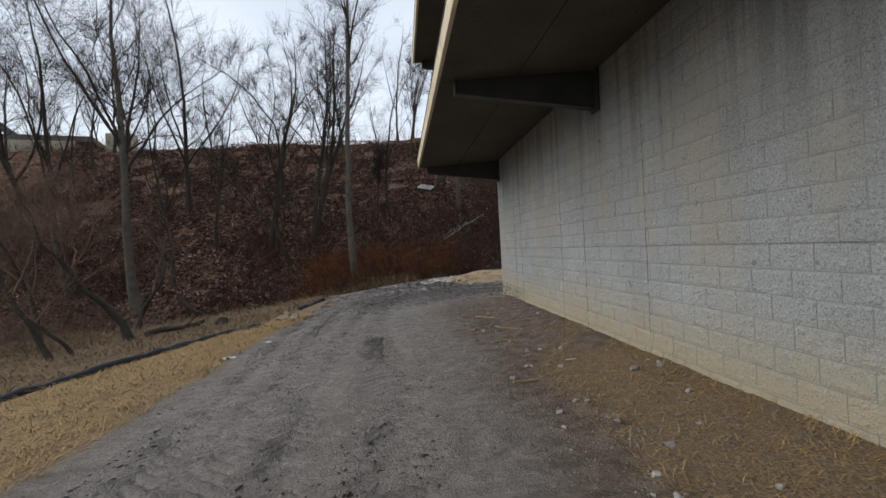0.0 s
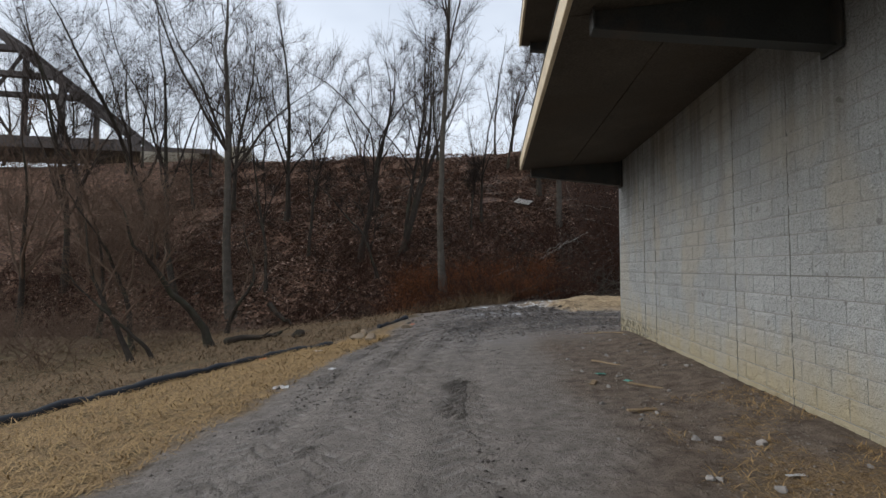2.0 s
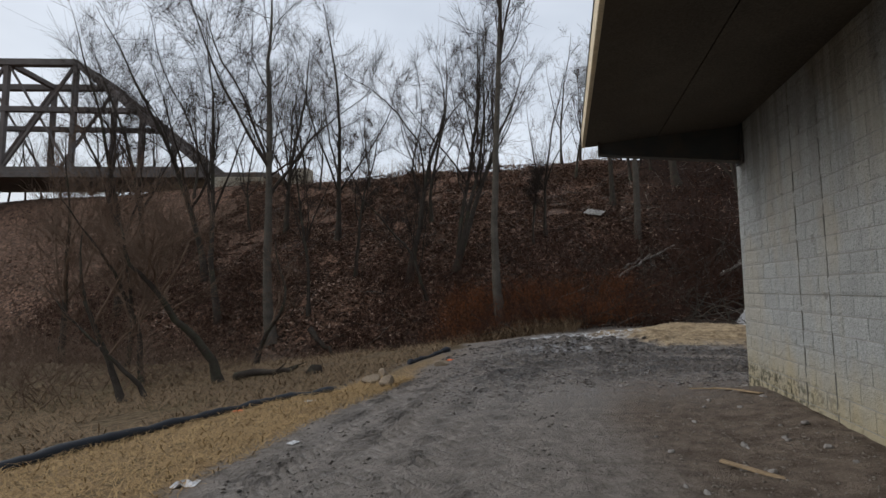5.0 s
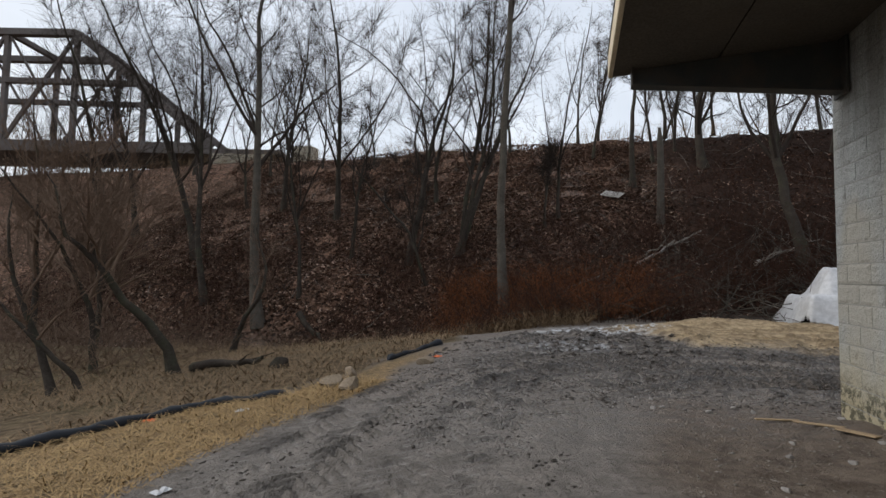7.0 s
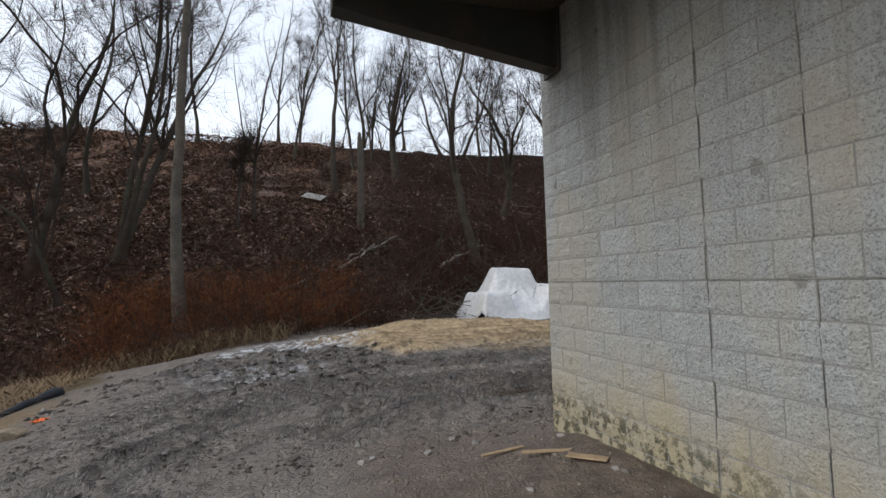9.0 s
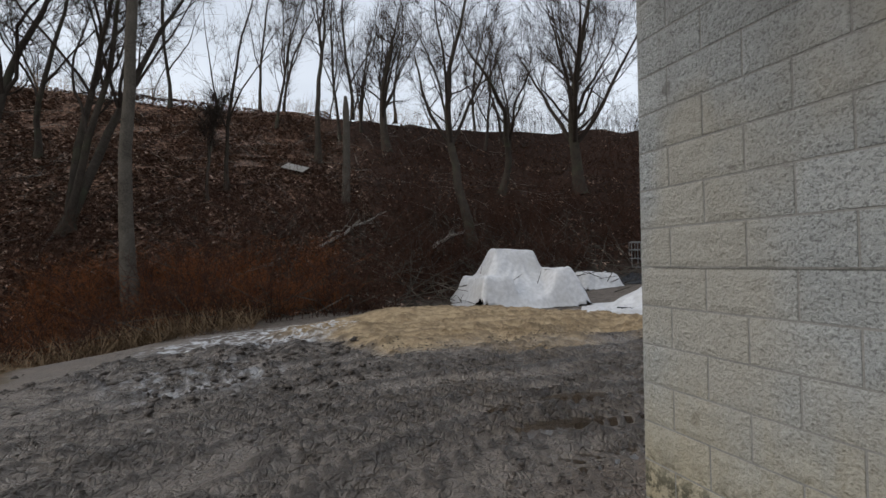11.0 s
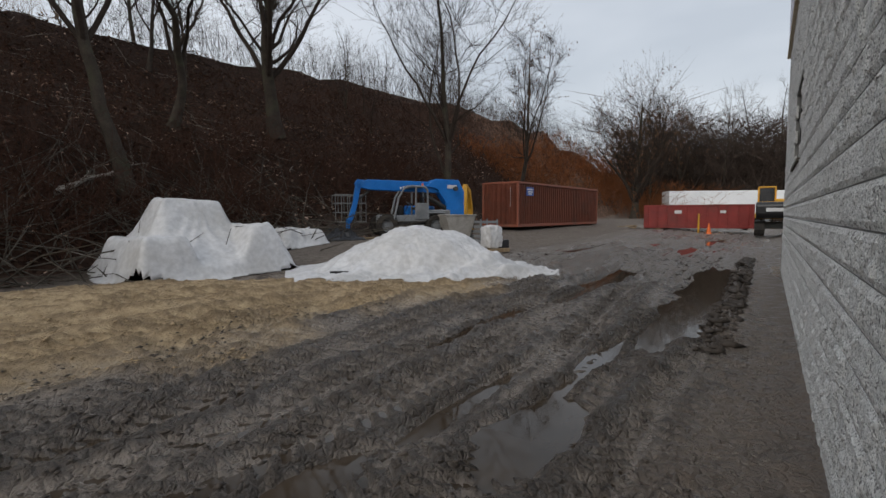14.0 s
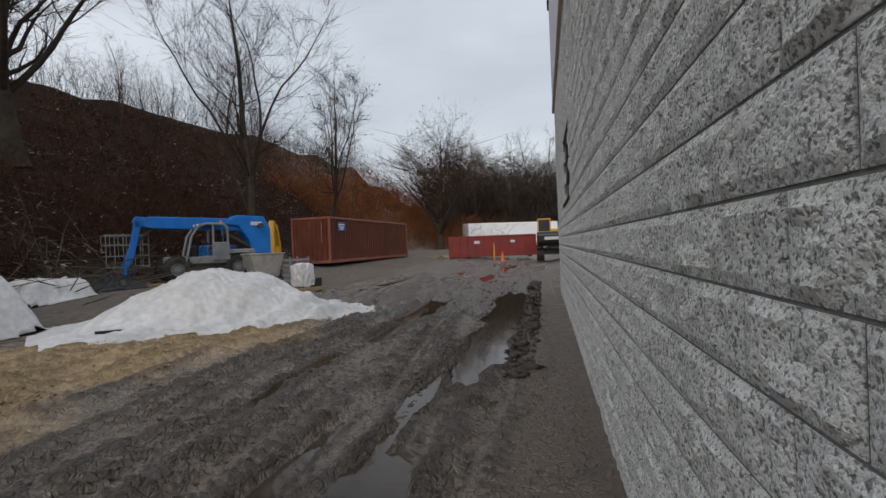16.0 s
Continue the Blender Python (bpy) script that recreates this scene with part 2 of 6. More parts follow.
# tyre tracks round the corner: radius, half width, bar height, bar spacing
TRACKS = ((1.75, 0.2, 0.012, 0.15), (2.25, 0.24, 0.02, 0.16), (3.0, 0.27, 0.026, 0.17), (3.62, 0.24, 0.024, 0.16), (4.35, 0.26, 0.024, 0.17), (4.95, 0.26, 0.026, 0.18),
          (5.6, 0.25, 0.024, 0.16), (6.25, 0.27, 0.024, 0.17), (7.0, 0.26, 0.022, 0.17), (7.7, 0.28, 0.022, 0.18), (8.6, 0.3, 0.02, 0.18), (9.6, 0.3, 0.02, 0.18))


def ruts(x, y):
    """Tyre tracks, lugs, clods and puddle hollows in the mud."""
    z = 0.0 * x
    # the lane along the building's long wall, bending round the corner into the yard
    lane = step(x, -3.6, -2.6) * step(-x, -1.3, 0.2) * step(-y, -15.5, -12)
    n1 = fbm(x * 1.6 + 3, y * 0.9, 4)
    z = z + lane * (0.02 * n1 + 0.02 * np.maximum(0, fbm(x * 3.1, y * 2.2, 4) - 0.12))
    for cx, w, ph in ((-2.75, 0.3, 0.7), (-2.1, 0.34, 0.0), (-1.25, 0.3, 2.2), (-0.45, 0.34, 1.3)):
        cxx = cx + 0.18 * np.sin(y * 0.33 + ph)
        m = np.exp(-((x - cxx) / w) ** 4) * step(-y, -15.0, -12.5)
        lug = np.sin((y + 0.05 * np.sign(x - cxx) + np.abs(x - cxx) * 0.9 + 0.16 * n1) * 2 * np.pi / 0.19)
        soft = 0.35 + 0.65 * step(fbm(x * 0.5 + 9, y * 0.4, 2), -0.25, 0.15)
        z = z + m * (-0.025 + (0.018 + 0.018 * step(y, 4, 9)) * np.tanh(2 * lug) * soft * (0.25 + 1.3 * step(fbm(x * 4, y * 4, 2), -0.15, 0.35)))
    yard = np.maximum(step(y, 12.4, 14.2) * step(-y, -24.5, -20.5) * step(x, -3.5, -0.5), step(x, 2.6, 3.6) * step(y, 12.9, 13.7) * step(-y, -25, -22))
    clods = fbm(x * 2.3, y * 2.3, 4)
    rough = 0.04 * clods + 0.045 * np.maximum(0, fbm(x * 3.7 + 5, y * 3.7, 4)) + 0.05 * np.maximum(0, fbm(x * 9, y * 9, 3))
    pressed = 0.0 * x
    # wheel tracks that sweep round the corner
    warp = 0.1 * fbm(x * 0.8 + 4, y * 0.8, 2)
    for r, w, amp, pitch in TRACKS:
        d = np.where(x < 3.2, np.hypot(x - 3.2, y - 11.2), np.abs(y - 11.2 - 0.02 * (x - 3.2)))
        d = d + 0.15 * np.sin(x * 0.6 + r) + warp
        ang = np.where(x < 3.2, np.arctan2(y - 11.2, -(x - 3.2)) * r, r * 1.57 + (x - 3.2))
        m = np.exp(-((d - r) / w) ** 4) * yard * step(x, -6, -3)
        soft = 0.15 + 0.85 * step(fbm(x * 0.55 + r * 5, y * 0.55, 2), -0.28, 0.0)
        side = np.sign(d - r)
        bar = np.sin((ang + 0.25 * pitch * side + np.abs(d - r) * 0.75 + 0.8 * warp) * 2 * np.pi / pitch)
        crumble = 0.7 + 0.6 * step(fbm(x * 5 + r, y * 5, 2), -0.35, 0.35)
        pressed = np.maximum(pressed, m * soft)
        z = z + m * (-0.035 + 1.5 * amp * soft * crumble * np.tanh(3 * (bar - 0.15)) * step(np.abs(d - r), 0.015, 0.05))
        z = z + 0.035 * yard * np.exp(-((np.abs(d - r) - w * 1.25) / 0.12) ** 2) * (0.6 + 1.6 * np.abs(clods))
    z = z + yard * rough * (1 - 0.75 * pressed)
    # spoil heaped along the outside of the turn
    z = z + 0.16 * np.exp(-((y - 19.0 - 0.25 * (x + 1)) / 1.0) ** 2) * step(x, -3.2, -1.6) * step(-x, -2.6, -0.6) * (0.8 + 1.3 * clods)
    # sand bank
    sand = sand_mask(x, y)
    z = z + sand * (0.1 + 0.14 * fbm(x * 0.8, y * 0.8, 3) + 0.06 * np.abs(fbm(x * 2.6, y * 4.0, 3))) + 0.16 * sand * np.exp(-((y - 22.2) / 1.2) ** 2) * step(x, 2.5, 4) * step(-x, -9, -6)
    # hollows that hold water
    for px, py, rx, ry, dp in PUDDLES:
        q = np.hypot((x - px) / rx, (y - py) / ry)
        z = z - dp * (1 - step(q + 0.5 * fbm(x * 1.2, y * 1.2, 3), 0.55, 1.15))
    # ridge of mud against the north wall's foot path
    z = z + 0.1 * np.exp(-((y - 13.45) / 0.16) ** 2) * step(x, 8.2, 9.5) * (0.7 + clods) * step(-x, -22, -18)
    flank = step(x, 0.7, 1.3) * step(-y, -12.8, -12.2)
    z = z + flank * (0.02 * fbm(x * 3, y * 3, 3) + 0.015 * np.abs(fbm(x * 9, y * 9, 2)))
    verge = step(-x, 2.9, 3.6)
    z = z + verge * 0.05 * fbm(x * 1.5, y * 1.5, 4) * step(-y, -27, -24)
    return z


def sand_mask(x, y):
    top = np.interp(x, [0, 2.2, 4.2, 6, 12, 14], [22.3, 23.2, 24.1, 23.6, 19.2, 17.8])
    low = np.interp(x, [0, 1.7, 2.7, 5, 7, 12, 14], [21.8, 19.4, 18.0, 17.2, 17.5, 17.2, 17.4])
    n = 0.9 * fbm(x * 0.7 + 40, y * 0.7, 4)
    return step(y + n, low, low + 0.9) * step(-y + n, -top - 0.2, -top + 0.5) * step(x + n, 0.6, 2.2) * step(-x + n, -14.2, -12.6)


PUDDLES = [(5.3, 14.28, 0.8, 0.36, 0.14), (6.9, 14.4, 1.5, 0.13, 0.12), (9.4, 13.95, 1.5, 0.36, 0.17), (13.6, 13.95, 4.6, 0.52, 0.18), (14.1, 16.0, 2.3, 0.5, 0.17),
           (8.2, 16.1, 1.9, 0.2, 0.12), (5.7, 14.95, 1.1, 0.13, 0.11), (11.0, 15.9, 1.0, 0.2, 0.11), (4.1, 15.1, 0.5, 0.16, 0.11), (3.4, 14.3, 0.45, 0.18, 0.12),
           (27, 17.5, 3.2, 0.5, 0.15), (22, 19.5, 2.0, 0.3, 0.12), (34, 19.5, 3.5, 0.4, 0.14), (24, 15.6, 2.6, 0.35, 0.14), (31, 15.2, 3.0, 0.4, 0.14)]
WATER_LEVEL = 0.07


def axis_steps(fine_lo, fine_hi, fine, lo, hi, growth=1.13):
    a = list(np.arange(fine_lo, fine_hi + 1e-6, fine))
    s = fine
    while a[-1] < hi:
        s *= growth
        a.append(a[-1] + s)
    s, left = fine, []
    v = fine_lo
    while v > lo:
        s *= growth
        v -= s
        left.append(v)
    return np.array(left[::-1] + a)


def ground_material():
    m, n, l, p = node_material("muddy_ground")
    v = position(n, l)

    def mask(name):
        a = n.new("ShaderNodeAttribute")
        a.attribute_name = name
        return a.outputs["Fac"]
    n_big, n_mid, n_fine = noise_tex(n, l, v, 0.5, 5.0), noise_tex(n, l, v, 5.0, 6.0, 0.65), noise_tex(n, l, v, 55.0, 4.0, 0.65)
    mud = ramp(n, l, n_mid, (0.135, 0.112, 0.094), (0.275, 0.237, 0.203), 0.35, 0.65)
    mud = mixc(n, l, remap(n, l, n_big, 0.4, 0.65, 0.0, 0.6), mud, (0.185, 0.16, 0.14))
    lane = ramp(n, l, n_mid, (0.15, 0.131, 0.114), (0.27, 0.242, 0.216), 0.35, 0.65)
    col = mixc(n, l, mask("lane"), mud, lane)
    crumbs = noise_tex(n, l, v, 17.0, 6.0, 0.75)
    col = mixc(n, l, remap(n, l, crumbs, 0.55, 0.66, 0.0, 0.55), col, (0.03, 0.025, 0.021))
    # raised mud: dark fresh mud, with the lug bars' shade put into the colour
    col = mixc(n, l, maths(n, l, "MULTIPLY", mask("ridge_shade"), 0.68), col, (0.028, 0.022, 0.018))
    dirt = ramp(n, l, n_mid, (0.1, 0.078, 0.061), (0.21, 0.168, 0.135), 0.35, 0.65)
    dirt = mixc(n, l, remap(n, l, n_fine, 0.6, 0.7, 0.0, 0.8), dirt, (0.3, 0.27, 0.24))
    col = mixc(n, l, mask("dirt"), col, dirt)
    sand = ramp(n, l, n_mid, (0.32, 0.235, 0.14), (0.52, 0.4, 0.25), 0.35, 0.65)
    sand = mixc(n, l, remap(n, l, noise_tex(n, l, v, 1.7, 6.0, 0.7), 0.52, 0.66, 0.0, 0.6), sand, (0.19, 0.14, 0.09))
    # shade of the wheel imprints put into the sand colour
    sand = mixc(n, l, maths(n, l, "MULTIPLY", mask("ridge_shade"), 0.5), sand, (0.14, 0.1, 0.063))
    col = mixc(n, l, mask("sand"), col, sand)
    straw = ramp(n, l, n_fine, (0.14, 0.095, 0.052), (0.4, 0.28, 0.155), 0.35, 0.65)
    straw = mixc(n, l, remap(n, l, n_mid, 0.45, 0.62, 0.0, 0.7), straw, (0.1, 0.08, 0.05))
    col = mixc(n, l, mask("straw"), col, straw)
    grass = ramp(n, l, n_mid, (0.06, 0.042, 0.026), (0.19, 0.14, 0.085), 0.35, 0.65)
    grass = mixc(n, l, remap(n, l, n_big, 0.5, 0.65, 0.0, 0.25), grass, (0.08, 0.08, 0.035))
    col = mixc(n, l, mask("grass"), col, grass)
    vor = n.new("ShaderNodeTexVoronoi")
    vor.inputs["Scale"].default_value = 7.0
    l.new(v, vor.inputs["Vector"])
    sep = n.new("ShaderNodeSeparateColor")
    l.new(vor.outputs["Color"], sep.inputs["Color"])
    leaf = ramp(n, l, sep.outputs["Red"], (0.03, 0.017, 0.012), (0.28, 0.165, 0.112), 0.1, 1.0)
    leaf = mixc(n, l, remap(n, l, n_big, 0.35, 0.7, 0.0, 0.5), leaf, (0.035, 0.024, 0.017))
    # leaf colour pulled to a very dark brown along the yard-side bank
    leaf = mixc(n, l, maths(n, l, "MULTIPLY", mask("darker"), 0.88), leaf, (0.018, 0.009, 0.006))
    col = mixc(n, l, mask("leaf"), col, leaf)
    col = mixc(n, l, maths(n, l, "MULTIPLY", mask("ice"), remap(n, l, n_mid, 0.48, 0.6)), col, (0.62, 0.63, 0.65))
    l.new(col, p.inputs["Base Color"])
    wet = maths(n, l, "MULTIPLY", mask("wet"), remap(n, l, n_mid, 0.4, 0.6, 0.85, 0.3))
    wet = maths(n, l, "MAXIMUM", wet, mask("hollow"))
    l.new(remap(n, l, wet, 0.0, 1.0, 0.9, 0.1), p.inputs["Roughness"])
    l.new(remap(n, l, wet, 0.0, 1.0, 0.08, 0.75), p.inputs["Specular IOR Level"])
    n_clod = noise_tex(n, l, v, 14.0, 7.0, 0.7)
    lump = n.new("ShaderNodeTexVoronoi")
    lump.feature = "DISTANCE_TO_EDGE"
    lump.inputs["Scale"].default_value = 11.0
    warped = n.new("ShaderNodeVectorMath")
    warped.operation = "ADD"
    nz = n.new("ShaderNodeTexNoise")
    nz.inputs["Scale"].default_value = 9.0
    l.new(v, nz.inputs["Vector"])
    sc = n.new("ShaderNodeVectorMath")
    sc.operation = "SCALE"
    sc.inputs["Scale"].default_value = 0.12
    l.new(nz.outputs["Color"], sc.inputs[0])
    l.new(v, warped.inputs[0])
    l.new(sc.outputs["Vector"], warped.inputs[1])
    l.new(warped.outputs["Vector"], lump.inputs["Vector"])
    cracks = maths(n, l, "MULTIPLY", remap(n, l, lump.outputs["Distance"], 0.0, 0.16, 0.0, 0.42), mask("wet"))
    n_clod = maths(n, l, "ADD", n_clod, cracks)
    bump(n, l, p, maths(n, l, "ADD", maths(n, l, "ADD", n_mid, maths(n, l, "MULTIPLY", n_clod, 0.8)), maths(n, l, "MULTIPLY", n_fine, 0.3)), 1.0, 0.07)
    return m


def build_ground():
    xs = axis_steps(-4.2, 12.0, 0.035, -420, 420, 1.13)
    ys = axis_steps(0.8, 22.0, 0.038, -160, 480, 1.13)
    gx, gy = np.meshgrid(xs, ys, indexing="xy")
    near = (np.abs(gx) < 60) & (gy > -20) & (gy < 40)
    gz = land(gx, gy) + np.where(near, ruts(gx, gy), 0.0)
    ny, nx = gx.shape
    co = np.stack([gx, gy, gz], -1).reshape(-1, 3)
    me = bpy.data.meshes.new("ground")
    idx = np.arange(nx * ny).reshape(ny, nx)
    quads = np.stack([idx[:-1, :-1], idx[:-1, 1:], idx[1:, 1:], idx[1:, :-1]], -1).reshape(-1, 4)
    me.vertices.add(len(co))
    me.vertices.foreach_set("co", co.ravel())
    me.loops.add(quads.size)
    me.loops.foreach_set("vertex_index", quads.ravel())
    me.polygons.add(len(quads))
    me.polygons.foreach_set("loop_start", np.arange(len(quads)) * 4)
    me.polygons.foreach_set("use_smooth", np.ones(len(quads), dtype=bool))
    me.update(calc_edges=True)
    x, y = gx.ravel(), gy.ravel()
    crest, height, foot = hill_line(x)
    wob = 0.5 * fbm(x * 0.9, y * 0.9, 4)
    verge_x = np.interp(y, [-30, 3, 6, 11, 14, 17, 20, 24], [-3.7, -3.6, -3.45, -3.35, -3.0, -3.1, -2.3, 0.2])
    sock_x = np.interp(y, [-30, 6, 8.3, 10, 11.5, 12.6, 13.4, 17, 20], [-10.5, -8.6, -7.6, -6.8, -6.2, -5.4, -4.2, -3.9, -3.0])
    masks = {
        "lane": step(-x, -1.4, -0.4) * step(-y, -15, -11) * step(x, -5, -4),
        "dirt": np.maximum(step(x + wob, 0.45, 1.3) * step(-y + wob, -13.4, -12.6), step(-y + wob * 0.5, -13.6, -13.2) * step(x, 2.5, 3)) * step(-x, -30, -20),
        "straw": np.maximum(step(-x + wob * 0.8, -verge_x, -verge_x + 0.5) * step(x, sock_x - 0.3, sock_x + 0.2) * step(-y, -20, -16),
                            0.6 * step(x + wob, 1.4, 2.0) * step(-y + 3 * wob, -6.5, -4.0) * step(fbm(x * 1.1, y * 1.1, 4), -0.25, 0.15)),
        "grass": step(-x + wob, -sock_x, -sock_x + 0.5) * step(-y + wob, -foot, -foot + 1.5),
        "leaf": step(y + wob * 2, foot - 0.8, foot + 0.8),
        "sand": sand_mask(x, y),
        # where the leaf colour goes darker: x from about 0 to 58, ragged ends
        "darker": step(x + 4 * wob, 0, 8) * step(-x + 6 * wob, -58, -40),
        "ice": step(-(np.hypot((x - 0.6) / 2.4, (y - 21.3) / 2.0) + wob * 0.8), -1.0, -0.55) + 0.5 * step(-(np.hypot((x + 0.2) / 1.4, (y - 17.8) / 1.2) + wob), -1.0, -0.5),
        "wet": np.clip(step(y, 10.5, 13.5) * step(x, -3.2, -1) * step(-y, -22, -19) + 0.35 * step(-x, -1, 0.2) * step(x, -3.6, -3), 0, 1) * (1 - 0.85 * sand_mask(x, y)),
    }
    def blur(a, k):
        p = np.pad(a, k, mode="edge").cumsum(0).cumsum(1)
        p = np.pad(p, ((1, 0), (1, 0)))
        w = 2 * k + 1
        return (p[w:, w:] - p[:-w, w:] - p[w:, :-w] + p[:-w, :-w]) / w ** 2
    rel = (gz - blur(gz, 4)) / 0.02
    fine = (np.abs(gx - 4) < 9.5) & (np.abs(gy - 11.5) < 11.5)
    # mask for the painted shade: ground standing above its local mean height
    masks["ridge_shade"] = np.where(fine, step(rel, 0.3, 0.7), 0.3).ravel() * (1 - 0.75 * masks["lane"])
    masks["hollow"] = np.where(fine, step(-rel, 0.05, 0.5), 0.9 * step(fbm(gx * 0.3, gy * 0.9, 4), 0.02, 0.2)).ravel() * np.clip(masks["wet"] * 1.6, 0, 1)
    for key, val in masks.items():
        a = me.attributes.new(key, "FLOAT", "POINT")
        a.data.foreach_set("value", np.clip(val, 0, 1).astype(np.float32))
    me.materials.append(ground_material())
    return tagged(new("ground", me), "rutted wet mud lane with straw verge, sand and leafy hillside", "ground", kind="structure")


ground = build_ground()


def floor_at(x, y):
    return float(land(np.array([x]), np.array([y]))[0] + ruts(np.array([x]), np.array([y]))[0])


# standing water in the hollows
def water_material():
    m, n, l, p = node_material("muddy_puddle_water")
    v = position(n, l)
    l.new(ramp(n, l, noise_tex(n, l, v, 1.2, 3.0), (0.035, 0.026, 0.018), (0.06, 0.045, 0.032)), p.inputs["Base Color"])
    p.inputs["Roughness"].default_value, p.inputs["IOR"].default_value = 0.03, 1.33
    bump(n, l, p, noise_tex(n, l, v, 14.0, 2.0), 0.04, 0.01)
    return m


MAT_WATER = water_material()
for x0, x1, y0, y1, lv in ((2.9, 20.5, 13.1, 17.2, WATER_LEVEL), (20.6, 40.0, 14.6, 20.5, WATER_LEVEL + 0.05)):
    wm = array_part("water", [(x0, y0, lv), (x1, y0, lv), (x1, y1, lv), (x0, y1, lv)], [(0, 1, 2, 3)], MAT_WATER)
    tagged(wm, "shallow brown puddles standing in the mud ruts", "puddle", kind="structure")


# ---------------------------------------------------------------- the block building
COURSE, BLOCK, JOINT0 = 0.2032, 0.4064, 1.52


def block_mesh(seed, length, name, proud=0.008, rough=0.018):
    """One split-face block: rough proud front (towards -Y), edges set back to the joint."""
    rng = np.random.RandomState(seed)
    nx, nz = max(4, int(11 * length / BLOCK)), 6
    hx, hz = length / 2 - 0.005, COURSE / 2 - 0.005
    off = rng.rand(2) * 90
    verts, faces = [], []
    for j in range(nz + 1):
        for i in range(nx + 1):
            x, z = -hx + 2 * hx * i / nx, -hz + 2 * hz * j / nz
            edge = i in (0, nx) or j in (0, nz)
            r = float(fbm(np.array([x * 16 + off[0]]), np.array([z * 16 + off[1]]), 3)[0])
            verts.append((x, (0.002 if edge else -proud - rough * r), z))
    for j in range(nz):
        for i in range(nx):
            a = j * (nx + 1) + i
            faces.append((a, a + 1, a + nx + 2, a + nx + 1))
    k = len(verts)
    verts += [(-hx, 0.03, -hz), (hx, 0.03, -hz), (hx, 0.03, hz), (-hx, 0.03, hz)]
    bl, br, tr, tl = 0, nx, (nz + 1) * (nx + 1) - 1, nz * (nx + 1)
    faces += [tuple(range(br, bl - 1, -1)) + (k, k + 1), tuple(range(tl, tr + 1)) + (k + 2, k + 3)]
    faces += [tuple(j * (nx + 1) for j in range(nz + 1)) + (k + 3, k), tuple(nx + j * (nx + 1) for j in range(nz, -1, -1)) + (k + 1, k + 2)]
    me = bpy.data.meshes.new(name)
    me.from_pydata(verts, [], faces)
    return me


def make_block_wall(wall, m, length, courses, first, parts_box, material, skip=(), proud=0.008, rough=0.018):
    """Courses of blocks on a wall's face. m takes the wall's own frame (X along, -Y out of the face, Z up) to the world."""
    full = [block_mesh(100 + s, BLOCK, "brick", proud, rough) for s in range(7)]
    half = [block_mesh(200 + s, BLOCK / 2, "brick", proud, rough) for s in range(3)]
    for me in full + half:
        me.materials.append(material)
    rng = random.Random(5)
    rest_v, rest_f, count = [], [], 0
    for c in range(courses):
        k = first + c
        z = JOINT0 + (k + 0.5) * COURSE
        s = 0.0
        row = []
        if k % 2 == 0:
            row.append((0.0, BLOCK / 2, half))
            s = BLOCK / 2
        while s < length - 0.05:
            if s + BLOCK <= length + 0.01:
                row.append((s, BLOCK, full))
                s += BLOCK
            else:
                row.append((s, BLOCK / 2, half))
                s += BLOCK / 2
        for s0, w, kind in row:
            mid = s0 + w / 2
            if any(a < mid < b and lo < z < hi for a, b, lo, hi in skip):
                continue
            me = rng.choice(kind)
            local = m @ pose(mid, 0, z)
            a, b, lo, hi = parts_box
            if a <= mid <= b and lo <= z <= hi and count < 300:
                ob = new("brick", me)
                ob.parent = wall
                ob.matrix_world = local
                count += 1
            else:
                base = len(rest_v)
                rest_v += [local @ v.co for v in me.vertices]
                rest_f += [[base + i for i in p.vertices] for p in me.polygons]
    rest = array_part("brickwork", rest_v, rest_f, material, wall)
    rest["kind"] = "stuff"


def wall_core(name, size, centre, label):
    ob = part(name, box(size, centre, 0.0), MAT_MORTAR)
    return tagged(ob, label, "wall", kind="structure")


wall_west = wall_core("wall_west", (0.3, 28.0, 8.6), (WALL_X + 0.156, WALL_Y - 14.0, 4.0), "long pale split-face block wall under a concrete deck")
WIN = (10.3, 12.3, 2.336, 3.552)  # the one window: along x, and in height
nb = bmesh.new()
for x0, x1, z0, z1 in ((WALL_X + 0.31, WIN[0], -0.4, 5.4), (WIN[1], WALL_X + 14.02, -0.4, 5.4), (WIN[0], WIN[1], -0.4, WIN[2]), (WIN[0], WIN[1], WIN[3], 5.4)):
    box((x1 - x0, 0.3, z1 - z0), ((x0 + x1) / 2, WALL_Y - 0.156, (z0 + z1) / 2), 0.0, bm=nb)
wall_north = part("wall_north", nb, MAT_MORTAR)
tagged(wall_north, "grey split-face concrete block wall with tooled joints", "wall", kind="structure")
closing = bmesh.new()
box((0.3, 28.0, 8.6), (WALL_X + 13.87, WALL_Y - 14.32, 4.0), 0.0, bm=closing)
box((13.4, 0.3, 8.6), (WALL_X + 7.0, WALL_Y - 27.8, 4.0), 0.0, bm=closing)
tagged(part("wall_south", closing, MAT_MORTAR), "plain block walls closing the building behind", "wall", kind="structure")
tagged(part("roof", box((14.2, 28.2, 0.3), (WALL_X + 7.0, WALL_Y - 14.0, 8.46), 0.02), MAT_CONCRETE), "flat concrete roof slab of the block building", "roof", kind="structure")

siding = thing("siding", pose(0, 0, 0), "lavender metal siding above the block courses", "siding")
siding["kind"] = "structure"
for i in range(29):
    part("panel", box((0.478, 0.05, 2.9), (WALL_X + 0.25 + 0.482 * i, WALL_Y + 0.03, 6.85), 0.006), MAT_PANEL, siding)
part("flashing", box((14.06, 0.09, 0.07), (WALL_X + 7.02, WALL_Y + 0.03, 5.36), 0.006), MAT_FASCIA, siding, "pale drip flashing")

